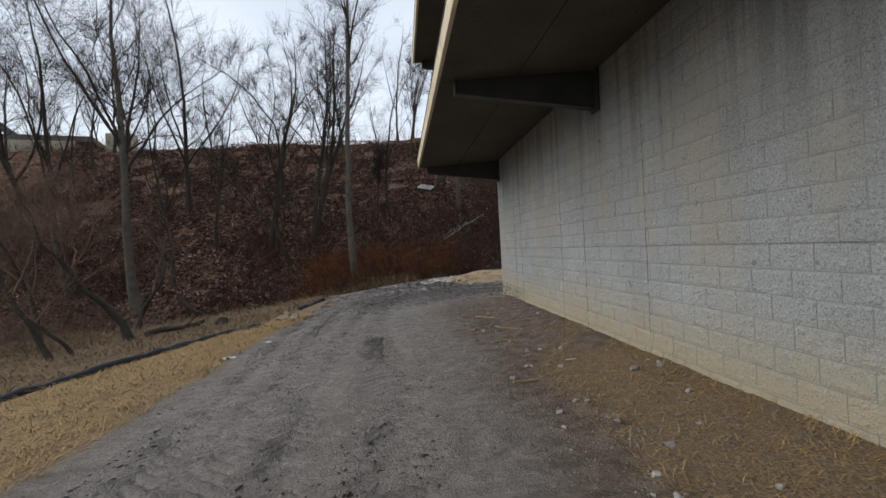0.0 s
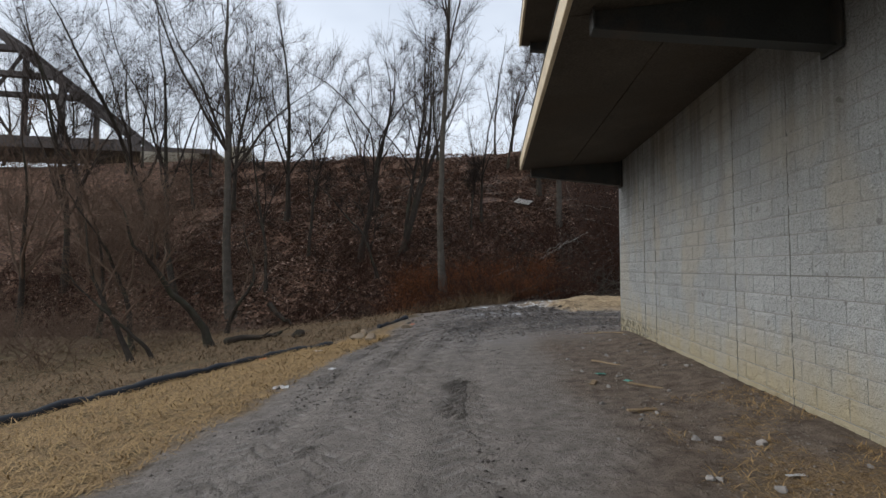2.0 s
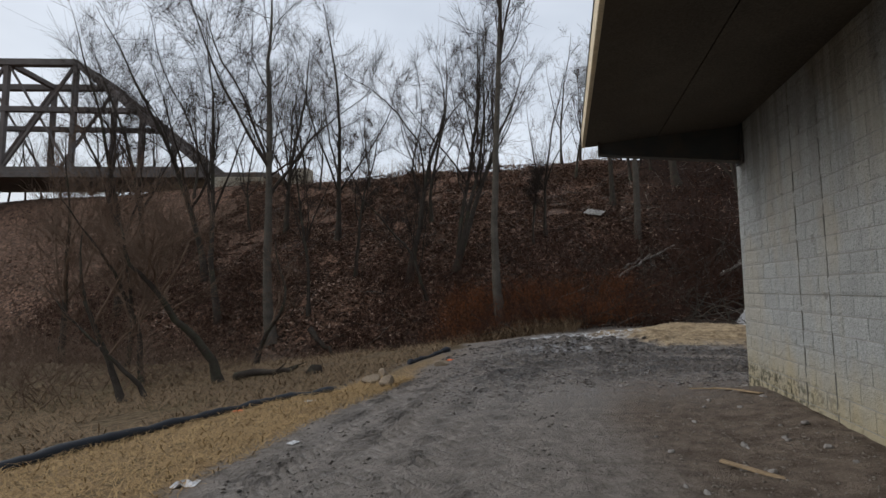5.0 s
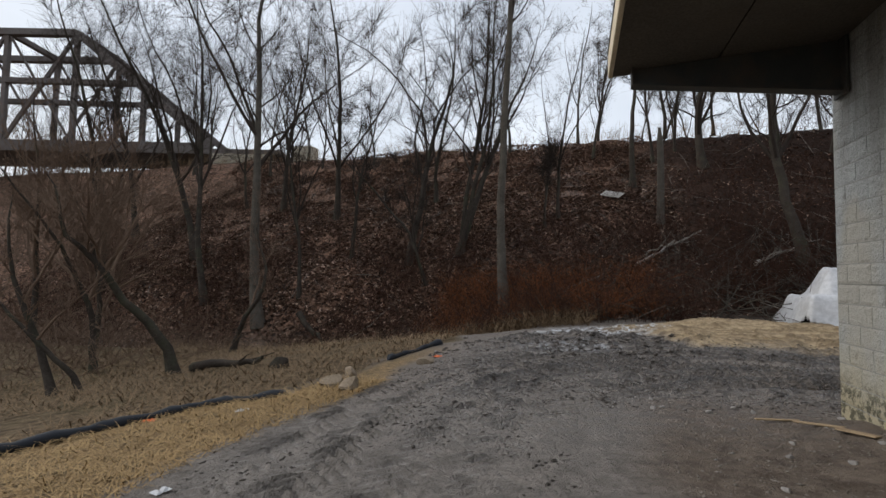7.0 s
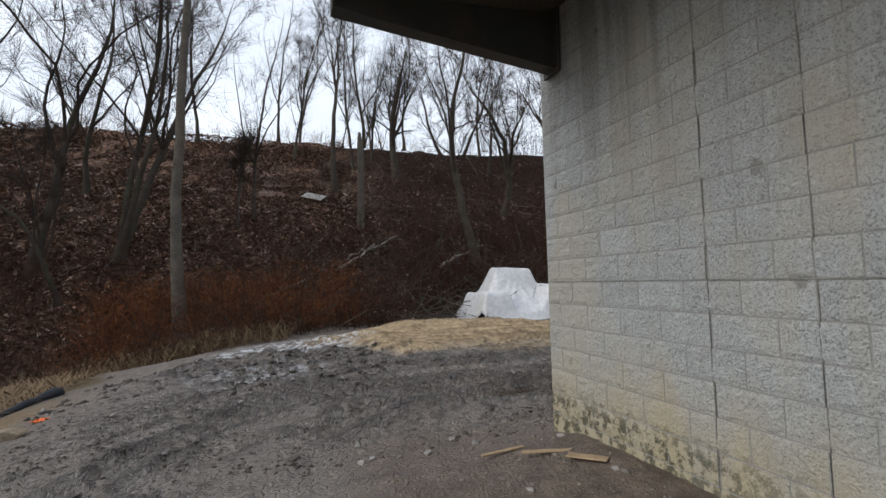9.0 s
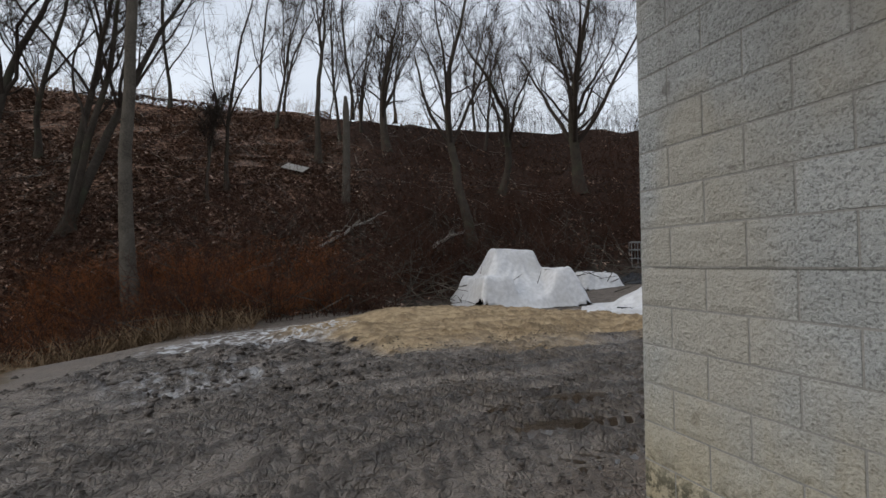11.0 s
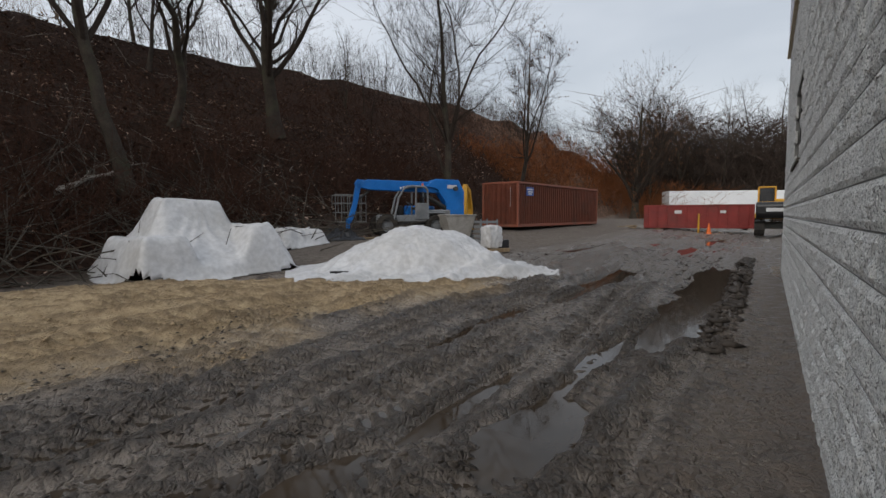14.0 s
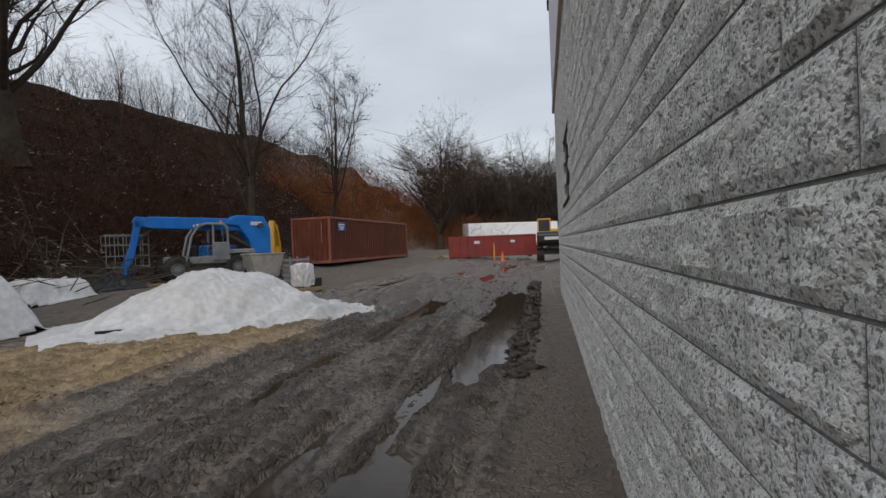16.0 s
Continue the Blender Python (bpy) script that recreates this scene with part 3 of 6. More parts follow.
window_1 = thing("window_1", pose((WIN[0] + WIN[1]) / 2, WALL_Y - 0.1, (WIN[2] + WIN[3]) / 2), "dark window recessed in the block wall", "window")
window_1["kind"] = "structure"
ww, wh = WIN[1] - WIN[0], WIN[3] - WIN[2]
fr = bmesh.new()
for sx, sz, cx, cz in ((ww, 0.06, 0, wh / 2 - 0.03), (ww, 0.06, 0, -wh / 2 + 0.03), (0.06, wh - 0.12, -ww / 2 + 0.03, 0), (0.06, wh - 0.12, ww / 2 - 0.03, 0), (0.05, wh - 0.12, 0, 0)):
    box((sx, 0.07, sz), (cx, 0, cz), 0.004, bm=fr)
part("window_frame", fr, MAT_STEEL_DARK, window_1)
for sx in (-1, 1):
    part("pane", box((ww / 2 - 0.08, 0.012, wh - 0.12), (sx * (ww / 4 - 0.01), -0.01, 0), 0.0), MAT_GLASS_DARK, window_1)
part("window_sill", box((ww, 0.16, 0.05), (0, 0.06, -wh / 2 - 0.02), 0.005), MAT_CONCRETE, window_1)


# ---------------------------------------------------------------- concrete decks on steel brackets
def make_deck(z, name):
    deck = thing(name, pose(0, 0, z), "concrete balcony deck on tapered dark steel brackets", "deck")
    deck["kind"] = "structure"
    y0, y1 = -12.0, WALL_Y - 0.12
    beams = (12.38, 5.55, -1.3, -8.1)
    cuts = [y1] + [b + 0.06 for b in beams[1:]] + [y0]
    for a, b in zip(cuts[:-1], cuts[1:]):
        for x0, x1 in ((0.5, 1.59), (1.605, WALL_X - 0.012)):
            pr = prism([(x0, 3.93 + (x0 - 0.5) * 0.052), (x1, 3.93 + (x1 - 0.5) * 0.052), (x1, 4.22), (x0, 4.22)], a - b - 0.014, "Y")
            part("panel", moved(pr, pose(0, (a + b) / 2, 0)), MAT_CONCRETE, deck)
    part("fascia", box((0.05, y1 - y0, 0.27), (0.475, (y0 + y1) / 2, 4.06), 0.006), MAT_FASCIA, deck, "cream painted edge board")
    part("drip_edge", box((0.07, y1 - y0, 0.02), (0.475, (y0 + y1) / 2, 4.206), 0.003), MAT_STEEL_DARK, deck)
    for by in beams:
        br = prism([(0.72, 3.75), (WALL_X - 0.02, 3.5), (WALL_X - 0.02, 4.04), (0.72, 3.925)], 0.035, "Y")
        beam = part("bracket", moved(br, pose(0, by, 0)), MAT_STEEL_DARK, deck)
        bot = prism([(0.7, 3.735), (WALL_X - 0.02, 3.485), (WALL_X - 0.02, 3.505), (0.7, 3.755)], 0.15, "Y")
        part("flange", moved(bot, pose(0, by, 0)), MAT_STEEL_DARK, beam)
        part("end_plate", box((0.02, 0.16, 0.2), (0.705, by, 3.84), 0.003), MAT_STEEL_DARK, beam)
        part("bearing_plate", box((0.03, 0.26, 0.66), (WALL_X - 0.03, by - 0.0, 3.78), 0.004), MAT_STEEL_DARK, beam)
    return deck


make_deck(0.0, "balcony_deck")
make_deck(3.0, "balcony_deck")

# ---------------------------------------------------------------- plants
MAT_BARK = surface("grey_brown_bark", (0.025, 0.02, 0.016), (0.075, 0.062, 0.05), 3.0, 0.95, 30.0, 0.02, dirt=(0.07, 0.08, 0.045), dirt_amount=0.5)
MAT_BARK_PALE = surface("pale_weathered_bark", (0.05, 0.042, 0.034), (0.13, 0.115, 0.095), 3.0, 0.95, 30.0, 0.02)
MAT_TWIG = surface("dark_twigs", (0.025, 0.019, 0.015), (0.06, 0.047, 0.038), 4.0, 0.95, 30.0, 0.002)
MAT_BRUSH = surface("brown_brush_stems", (0.022, 0.0105, 0.0075), (0.085, 0.042, 0.028), 1.5, 0.95, 40.0, 0.002)
MAT_RUST_BRUSH = surface("rusty_bracken", (0.13, 0.045, 0.018), (0.29, 0.115, 0.045), 1.5, 0.95, 40.0, 0.002)
MAT_BRUSH_FAR = surface("far_bare_woods", (0.05, 0.036, 0.029), (0.11, 0.083, 0.068), 0.6, 0.95, 10.0, 0.002)
MAT_SHRUB = surface("reddish_shrub_twigs", (0.085, 0.056, 0.039), (0.2, 0.138, 0.098), 1.5, 0.95, 40.0, 0.002)
MAT_DRYGRASS = surface("dry_grass", (0.09, 0.06, 0.035), (0.27, 0.19, 0.115), 5.0, 0.95, 40.0, 0.001)
MAT_STRAW = surface("straw", (0.19, 0.12, 0.055), (0.46, 0.32, 0.16), 5.0, 0.9, 40.0, 0.001)
def leaf_material(name, dark, mid, light):
    m, n, l, p = node_material(name)
    g = n.new("ShaderNodeNewGeometry")
    r = n.new("ShaderNodeValToRGB")
    r.color_ramp.elements[0].color, r.color_ramp.elements[1].color = (*dark, 1), (*light, 1)
    e = r.color_ramp.elements.new(0.6)
    e.color = (*mid, 1)
    l.new(g.outputs["Random Per Island"], r.inputs["Fac"])
    v = position(n, l)
    col = mixc(n, l, remap(n, l, noise_tex(n, l, v, 0.35, 4.0), 0.42, 0.62, 0.0, 0.55), r.outputs["Color"], tuple(c * 0.4 for c in mid))
    l.new(col, p.inputs["Base Color"])
    p.inputs["Roughness"].default_value, p.inputs["Specular IOR Level"].default_value = 0.8, 0.2
    bump(n, l, p, noise_tex(n, l, v, 40.0, 3.0), 0.4, 0.002)
    return m


MAT_LEAF = leaf_material("fallen_leaves", (0.04, 0.022, 0.015), (0.2, 0.117, 0.08), (0.52, 0.38, 0.29))
MAT_LEAF_TAN = surface("dry_tan_leaves", (0.11, 0.055, 0.03), (0.2, 0.11, 0.06), 3.0, 0.9, 40.0, 0.001)
MAT_BIRCH = surface("bleached_dead_wood", (0.17, 0.15, 0.13), (0.38, 0.35, 0.31), 5.0, 0.9, 40.0, 0.003, dirt=(0.08, 0.06, 0.05))


class Tubes:
    """Collects tapered tubes along polylines into one mesh."""

    def __init__(self):
        self.v, self.f, self.n = [], [], 0

    def add(self, pts, radii, sides=3):
        pts = np.asarray(pts, float)
        k = len(pts)
        d = np.gradient(pts, axis=0)
        d /= np.linalg.norm(d, axis=1)[:, None] + 1e-9
        ref = np.array([0.31, 0.87, 0.39])
        u = np.cross(d, ref)
        u /= np.linalg.norm(u, axis=1)[:, None] + 1e-9
        w = np.cross(d, u)
        a = np.arange(sides) * 2 * np.pi / sides
        ring = u[:, None, :] * np.cos(a)[None, :, None] + w[:, None, :] * np.sin(a)[None, :, None]
        self.v.append((pts[:, None, :] + ring * np.asarray(radii, float)[:, None, None]).reshape(-1, 3))
        i = np.arange(k - 1)[:, None] * sides
        j = np.arange(sides)[None, :]
        q = np.stack([i + j, i + (j + 1) % sides, i + sides + (j + 1) % sides, i + sides + j], -1).reshape(-1, 4) + self.n
        self.f.append(q)
        self.n += k * sides

    def segments(self, p, q, r0, r1):
        """Many straight three-sided twigs at once, each bent a little at its middle."""
        p, q = np.asarray(p, float), np.asarray(q, float)
        d = q - p
        u = np.cross(d, np.array([0.31, 0.87, 0.39]))
        u /= np.linalg.norm(u, axis=1)[:, None] + 1e-9
        w = np.cross(d / (np.linalg.norm(d, axis=1)[:, None] + 1e-9), u)
        a = np.arange(3) * 2 * np.pi / 3
        ring = u[:, None, :] * np.cos(a)[None, :, None] + w[:, None, :] * np.sin(a)[None, :, None]
        co = np.concatenate([p[:, None, :] + ring * r0, q[:, None, :] + ring * r1], 1).reshape(-1, 3)
        i = np.arange(len(p))[:, None] * 6
        j = np.arange(3)[None, :]
        self.f.append(np.stack([i + j, i + (j + 1) % 3, i + 3 + (j + 1) % 3, i + 3 + j], -1).reshape(-1, 4) + self.n)
        self.v.append(co)
        self.n += len(co)

    def mesh(self, name, material, parent=None, label=""):
        co = np.concatenate(self.v)
        fa = np.concatenate(self.f)
        return grid_mesh(name, co, fa, material, parent, label)


def grid_mesh(name, co, fa, material, parent=None, label="", smooth=True):
    me = bpy.data.meshes.new(name)
    k = fa.shape[1]
    me.vertices.add(len(co))
    me.vertices.foreach_set("co", np.ascontiguousarray(co, dtype=np.float32).ravel())
    me.loops.add(fa.size)
    me.loops.foreach_set("vertex_index", np.ascontiguousarray(fa, dtype=np.int32).ravel())
    me.polygons.add(len(fa))
    me.polygons.foreach_set("loop_start", np.arange(len(fa), dtype=np.int32) * k)
    if smooth:
        me.polygons.foreach_set("use_smooth", np.ones(len(fa), dtype=bool))
    me.update(calc_edges=True)
    me.materials.append(material)
    ob = new(name, me)
    ob.parent = parent
    if label:
        ob["label"] = label
    return ob


def wander(rng, start, direction, length, n, curve=0.25, lift=0.15):
    p, d = np.array(start, float), np.array(direction, float)
    d /= np.linalg.norm(d)
    out = [p.copy()]
    s = length / (n - 1)
    for _ in range(n - 1):
        d = d + rng.normal(0, curve, 3) * 0.5 + np.array([0, 0, lift * 0.5])
        d /= np.linalg.norm(d)
        p = p + d * s
        out.append(p.copy())
    return np.array(out)


def tree(at, height, radius, seed, lean=(0, 0), fork=0.4, spread=0.8, branches=16, twigs=7, wobble=0.12, bark=None, leaves=0,
         label="tall bare tree on the leafy slope", stems=1, fine=True, limb=0.21, sub=6, limbs=3, twig_mat=None):
    rng = np.random.RandomState(seed)
    branches, twigs = int(branches * 1.08), twigs + 1
    z0 = float(land(at[0], at[1])) - 0.15
    top = thing("tree", pose(at[0], at[1], z0), label, "tree", "bare trees")
    tr, cr = Tubes(), Tubes()
    leaf_at, twig_p, twig_q = [], [], []
    for s in range(stems):
        ang = rng.rand() * 6.28
        d0 = np.array([lean[0] + (0.22 * math.cos(ang) if stems > 1 else 0), lean[1] + (0.22 * math.sin(ang) if stems > 1 else 0), 1.0])
        h = height * (1 if s == 0 else 0.65 + 0.3 * rng.rand())
        r = radius * (1 if s == 0 else 0.75)
        n = 16
        pts = wander(rng, (0.12 * s, 0.08 * s, 0), d0, h, n, wobble, 0.06)
        t = np.linspace(0, 1, n)
        rad = r * (1 - t) ** 0.95 + 0.01
        rad[0] *= 1.5
        rad[1] *= 1.12
        tr.add(pts, rad, 8)
        axes = [(pts, rad, fork, branches)]
        for g in range(limbs):
            f = fork * (0.85 + 0.5 * rng.rand())
            i = min(n - 2, int(f * (n - 1)))
            a = g * 6.283 / max(1, limbs) + rng.rand() * 1.2
            lp = wander(rng, pts[i], (0.5 * spread ** 0.7 * math.cos(a), 0.5 * spread ** 0.7 * math.sin(a), 1.0), h * (1 - f) * (0.72 + 0.25 * rng.rand()), 11, wobble + 0.1, 0.12)
            lr = rad[i] * 0.5 * (1 - np.linspace(0, 1, 11)) ** 0.95 + 0.008
            cr.add(lp, lr, 6)
            axes.append((lp, lr, 0.22, max(5, int(branches * 0.6))))
        for ax, ar, lowest, count in axes:
          n_ax = len(ax)
          for b in range(count):
            f = lowest + (0.98 - lowest) * ((b + rng.rand()) / count)
            i = min(n_ax - 2, int(f * (n_ax - 1)))
            q = f * (n_ax - 1) - i
            base = ax[i] * (1 - q) + ax[i + 1] * q
            rb = max(0.009, (ar[i] * (1 - q) + ar[i + 1] * q) * (0.24 + 0.2 * rng.rand()))
            a = b * 2.4 + rng.rand()
            up = 0.45 + 0.9 * rng.rand()
            rel = (f - lowest) / (1 - lowest)
            ln = h * limb * (0.5 + 0.55 * math.sin(math.pi * min(1.0, 0.2 + 0.75 * rel))) * (0.55 + 0.6 * rng.rand()) * spread * (0.8 if ax is not pts else 1.0)
            l1 = wander(rng, base, (math.cos(a), math.sin(a), up), ln, 6, 0.36, 0.18)
            r1 = np.linspace(rb, 0.006, 6)
            cr.add(l1, r1, 4)
            for c in range(sub):
                f2 = 0.22 + 0.75 * (c + rng.rand()) / sub
                i2 = min(4, int(f2 * 5))
                dd = l1[i2 + 1] - l1[i2]
                dd = dd / np.linalg.norm(dd) + rng.normal(0, 0.42, 3)
                l2 = wander(rng, l1[i2], dd, ln * (0.5 - 0.22 * f2) * (0.7 + 0.6 * rng.rand()), 4, 0.3, 0.2)
                cr.add(l2, np.linspace(max(0.008, r1[i2] * 0.45), 0.005, 4), 3)
                if fine:
                    i3 = rng.randint(1, 4, twigs)
                    dd = l2[i3] - l2[i3 - 1]
                    dd = dd / np.linalg.norm(dd, axis=1)[:, None] + rng.normal(0, 0.6, (twigs, 3)) + np.array([0, 0, 0.15])
                    tl = (0.45 + ln * 0.17) * (0.5 + rng.rand(twigs))
                    twig_p.append(l2[i3])
                    twig_q.append(l2[i3] + dd * tl[:, None] * 0.8)
    if twig_p:
        tp, tq = np.concatenate(twig_p), np.concatenate(twig_q)
        cr.segments(tp, tq, 0.0065, 0.0035)
        if leaves:
            leaf_at = list(tq[rng.rand(len(tq)) < leaves])
    tr.mesh("trunk", bark or MAT_BARK, top)
    cr.mesh("crown", twig_mat or MAT_TWIG, top)
    if leaf_at:
        c = np.array(leaf_at)
        c = np.repeat(c, 3, axis=0) + rng.normal(0, 0.12, (len(c) * 3, 3))
        flakes("leaves", c, 0.075, rng, MAT_LEAF_TAN, top, 1.0)
    return top


def flakes(name, centres, size, rng, material, parent=None, tilt=0.5):
    """Many small leaves, each a folded quad."""
    k = len(centres)
    a = rng.rand(k) * 6.283
    u = np.stack([np.cos(a), np.sin(a), rng.normal(0, tilt, k)], -1)
    w = np.stack([-np.sin(a), np.cos(a), rng.normal(0, tilt, k)], -1)
    s = size * (0.6 + 0.8 * rng.rand(k))[:, None]
    lift = np.array([0, 0, 1.0]) * s * 0.25
    co = np.stack([centres - u * s * 0.7, centres - w * s * 0.45 + lift, centres + u * s * 0.7, centres + w * s * 0.45 + lift], 1).reshape(-1, 3)
    fa = np.arange(k * 4).reshape(k, 4)
    fa = np.concatenate([fa[:, [0, 1, 2]], fa[:, [0, 2, 3]]])
    return grid_mesh(name, co, fa, material, parent, smooth=False)


# the trees that stand out, from the foot of the hill upwards
tree((-14.6, 26.3), 23, 0.24, 11, (-0.14, 0.0), 0.36, 1.0, 20, 8, 0.12, MAT_BARK_PALE, label="tall bare tree with a forked grey trunk at the slope's foot")
tree((-18.6, 27.2), 19, 0.17, 12, (-0.18, 0.0), 0.35, 0.9, 14)
tree((-15.4, 35.1), 17, 0.18, 13, (0.02, 0.0), 0.25, 0.75, 18)
tree((-8.3, 29.8), 16, 0.17, 14, (0.05, 0.0), 0.3, 0.7, 13, wobble=0.22)
tree((-6.7, 28.0), 8, 0.08, 15, (-0.1, 0.0), 0.3, 0.5, 8, wobble=0.25)
tree((-5.7, 29.8), 16, 0.17, 16, (0.05, 0.02), 0.3, 0.7, 11, stems=3, label="clump of bare stems on the leafy slope")
tree((-2.7, 26.0), 24, 0.19, 17, (-0.05, 0.0), 0.48, 0.62, 15, wobble=0.09, bark=MAT_BARK_PALE, label="tall straight bare tree with pale lichened trunk")
tree((3.3, 37.3), 15, 0.16, 18, (-0.12, 0.0), 0.4, 0.7, 11, wobble=0.24)
tree((9.2, 29.8), 14, 0.22, 19, (-0.03, 0.0), 0.36, 0.95, 14, wobble=0.2, limbs=3, label="bare tree with a kinked forked trunk")
tree((8.1, 41.2), 11, 0.28, 20, (-0.1, 0.0), 0.25, 1.2, 14, 6, limbs=4)
tree((12.9, 34.2), 10, 0.2, 21, (0.05, 0.0), 0.32, 1.0, 11, 6, wobble=0.34, limbs=3, label="twisted bare tree with drooping limbs")
tree((19.0, 35.4), 15, 0.36, 22, (-0.02, 0.0), 0.22, 1.75, 20, 7, limbs=6, label="broad spreading bare tree on the slope")
tree((27.0, 29.4), 16, 0.24, 23, (0.0, 0.0), 0.22, 1.35, 17, 6, limbs=5, label="fine-branched bare tree over the yard")
tree((37.5, 29.6), 14, 0.18, 24, (0.0, 0.0), 0.25, 0.85, 17, 6, limbs=4, leaves=0.12, label="slim tree with a few tan leaves")
tree((-13.3, 27.6), 12, 0.09, 25, (0.1, 0.0), 0.3, 0.5, 8)
tree((-11.9, 30.5), 10, 0.1, 26, (-0.05, 0.0), 0.35, 0.6, 9)
tree((1.2, 43.5), 12, 0.1, 27, (0.03, 0.0), 0.3, 0.5, 9)
tree((5.2, 42.5), 13, 0.1, 28, (-0.03, 0.0), 0.3, 0.5, 9)
tree((-1.5, 31.6), 5, 0.07, 29, (-0.1, 0.0), 0.4, 0.5, 6)
tree((16.0, 43.0), 9, 0.12, 30, (0.1, 0.0), 0.35, 0.8, 10)
tree((-22.0, 30.0), 18, 0.2, 31, (-0.15, 0.0), 0.3, 0.95, 15)
tree((-26.0, 27.5), 17, 0.18, 32, (0.1, 0.0), 0.25, 0.95, 15)
tree((-30.0, 33.0), 18, 0.2, 33, (0.05, 0.0), 0.25, 0.95, 14)
tree((-20.5, 36.5), 16, 0.16, 34, (0.05, 0.0), 0.25, 0.8, 14)
tree((-23.0, 22.0), 11, 0.14, 35, (0.2, 0.0), 0.25, 0.95, 12, twig_mat=MAT_SHRUB)
tree((-17.5, 20.5), 7, 0.1, 36, (0.2, 0.0), 0.25, 0.95, 11, twig_mat=MAT_SHRUB)
# beyond the yard
tree((64.0, 26.5), 15, 0.46, 37, (0.0, 0.0), 0.15, 1.9, 26, 8, limbs=7, leaves=0.25, label="broad tree holding tan leaves beyond the yard")
tree((84.0, 24.0), 16, 0.4, 38, (0.0, 0.0), 0.15, 1.8, 22, 8, limbs=6, leaves=0.1)
tree((100.0, 20.0), 18, 0.4, 39, (0.0, 0.0), 0.18, 1.4, 22, 8, limbs=6)
tree((92.0, 12.0), 22, 0.3, 40, (0.0, 0.0), 0.25, 0.8, 16, 6)
tree((75.0, 27.0), 13, 0.25, 41, (0.0, 0.0), 0.22, 1.1, 14, 6)
# small trees by the ditch
tree((-9.75, 16.6), 6.0, 0.14, 42, (-0.22, -0.05), 0.45, 1.1, 9, 5, 0.34, label="crooked leaning little tree beside the ditch", limb=0.32, twig_mat=MAT_SHRUB, limbs=3, sub=5)
tree((-10.9, 14.5), 5.0, 0.085, 43, (-0.35, 0.0), 0.4, 0.9, 6, 4, 0.22, twig_mat=MAT_SHRUB, limbs=1, sub=4)
tree((-10.4, 14.7), 4.0, 0.06, 44, (-0.42, 0.1), 0.4, 0.8, 5, 4, 0.22, twig_mat=MAT_SHRUB, limbs=1, sub=4)
tree((-13.0, 17.0), 6.5, 0.09, 45, (0.15, 0.0), 0.3, 1.0, 8, 5, 0.25, twig_mat=MAT_SHRUB, limbs=2, sub=4)
tree((-12.2, 21.6), 6.0, 0.1, 48, (0.35, 0.0), 0.35, 0.8, 6, 4, 0.32, twig_mat=MAT_SHRUB, limbs=1, sub=4)

# far trees along the crest: a few kinds, set out again and again
rng_far = random.Random(3)
kinds = []
for i in range(5):
    kinds.append(tree((-60 - 6 * i, 49 + 2 * i), 11 + 1.5 * i, 0.1 + 0.015 * i, 60 + i, (0.05 * (i - 2), 0), 0.25, 0.75 + 0.1 * i, 9, 5, 0.14, sub=4, limbs=2, label="slender bare tree on the crest of the bank"))
for i in range(54):
    x = rng_far.uniform(-55, 50)
    crest, height, foot = (float(v) for v in hill_line(x))
    y = crest + rng_far.uniform(-5, 9)
    if -40 < x < 42 and rng_far.random() < 0.25:
        y = rng_far.uniform(foot + 6, crest)
    s = rng_far.uniform(0.55, 1.0)
    if x > 22:
        s *= 0.45
    m = pose(x, y, float(land(x, y)) - 0.1, 0, 0, rng_far.uniform(0, 360)) @ Matrix.Diagonal((s, s, s, 1))
    c = copy_thing(rng_far.choice(kinds), m)
for i in range(36):
    x, y = rng_far.uniform(80, 150), rng_far.uniform(-10, 34)
    s = rng_far.uniform(0.8, 1.35)
    copy_thing(rng_far.choice(kinds), pose(x, y, float(land(x, y)) - 0.1, 0, 0, rng_far.uniform(0, 360)) @ Matrix.Diagonal((s, s, s, 1)))

# a broken snag on the slope
snag = Tubes()
rs = np.random.RandomState(2)
snag.add(wander(rs, (0, 0, -0.2), (-0.03, 0, 1), 4.9, 9, 0.05, 0.02), [0.24, 0.19, 0.18, 0.17, 0.165, 0.16, 0.15, 0.15, 0.06], 8)
sn = thing("tree_snag", pose(4.05, 31.9, float(land(4.05, 31.9))), "broken dead trunk standing on the slope", "dead tree")
snag.mesh("trunk", MAT_BARK_PALE, sn)


# fallen bleached logs in the brush
def fallen(p, q, r, seed, label):
    t = Tubes()
    rs = np.random.RandomState(seed)
    p = np.array([p[0], p[1], float(land(p[0], p[1])) + p[2]])
    q = np.array([q[0], q[1], float(land(q[0], q[1])) + q[2]])
    ln = np.linalg.norm(q - p)
    pts = p + (q - p) * np.linspace(0, 1, 9)[:, None] + rs.normal(0, 0.05, (9, 3))
    t.add(pts, np.linspace(r, r * 0.4, 9), 7)
    for i in range(3):
        k = rs.randint(4, 8)
        t.add(wander(rs, pts[k], (q - p) / ln + rs.normal(0, 0.35, 3), 0.5 + 0.6 * rs.rand(), 5, 0.2, 0.0), np.linspace(r * 0.25, 0.006, 5), 4)
    ob = t.mesh("fallen_log", MAT_BARK if "mossy" in label or "short" in label else MAT_BIRCH)
    return tagged(ob, label, "log")


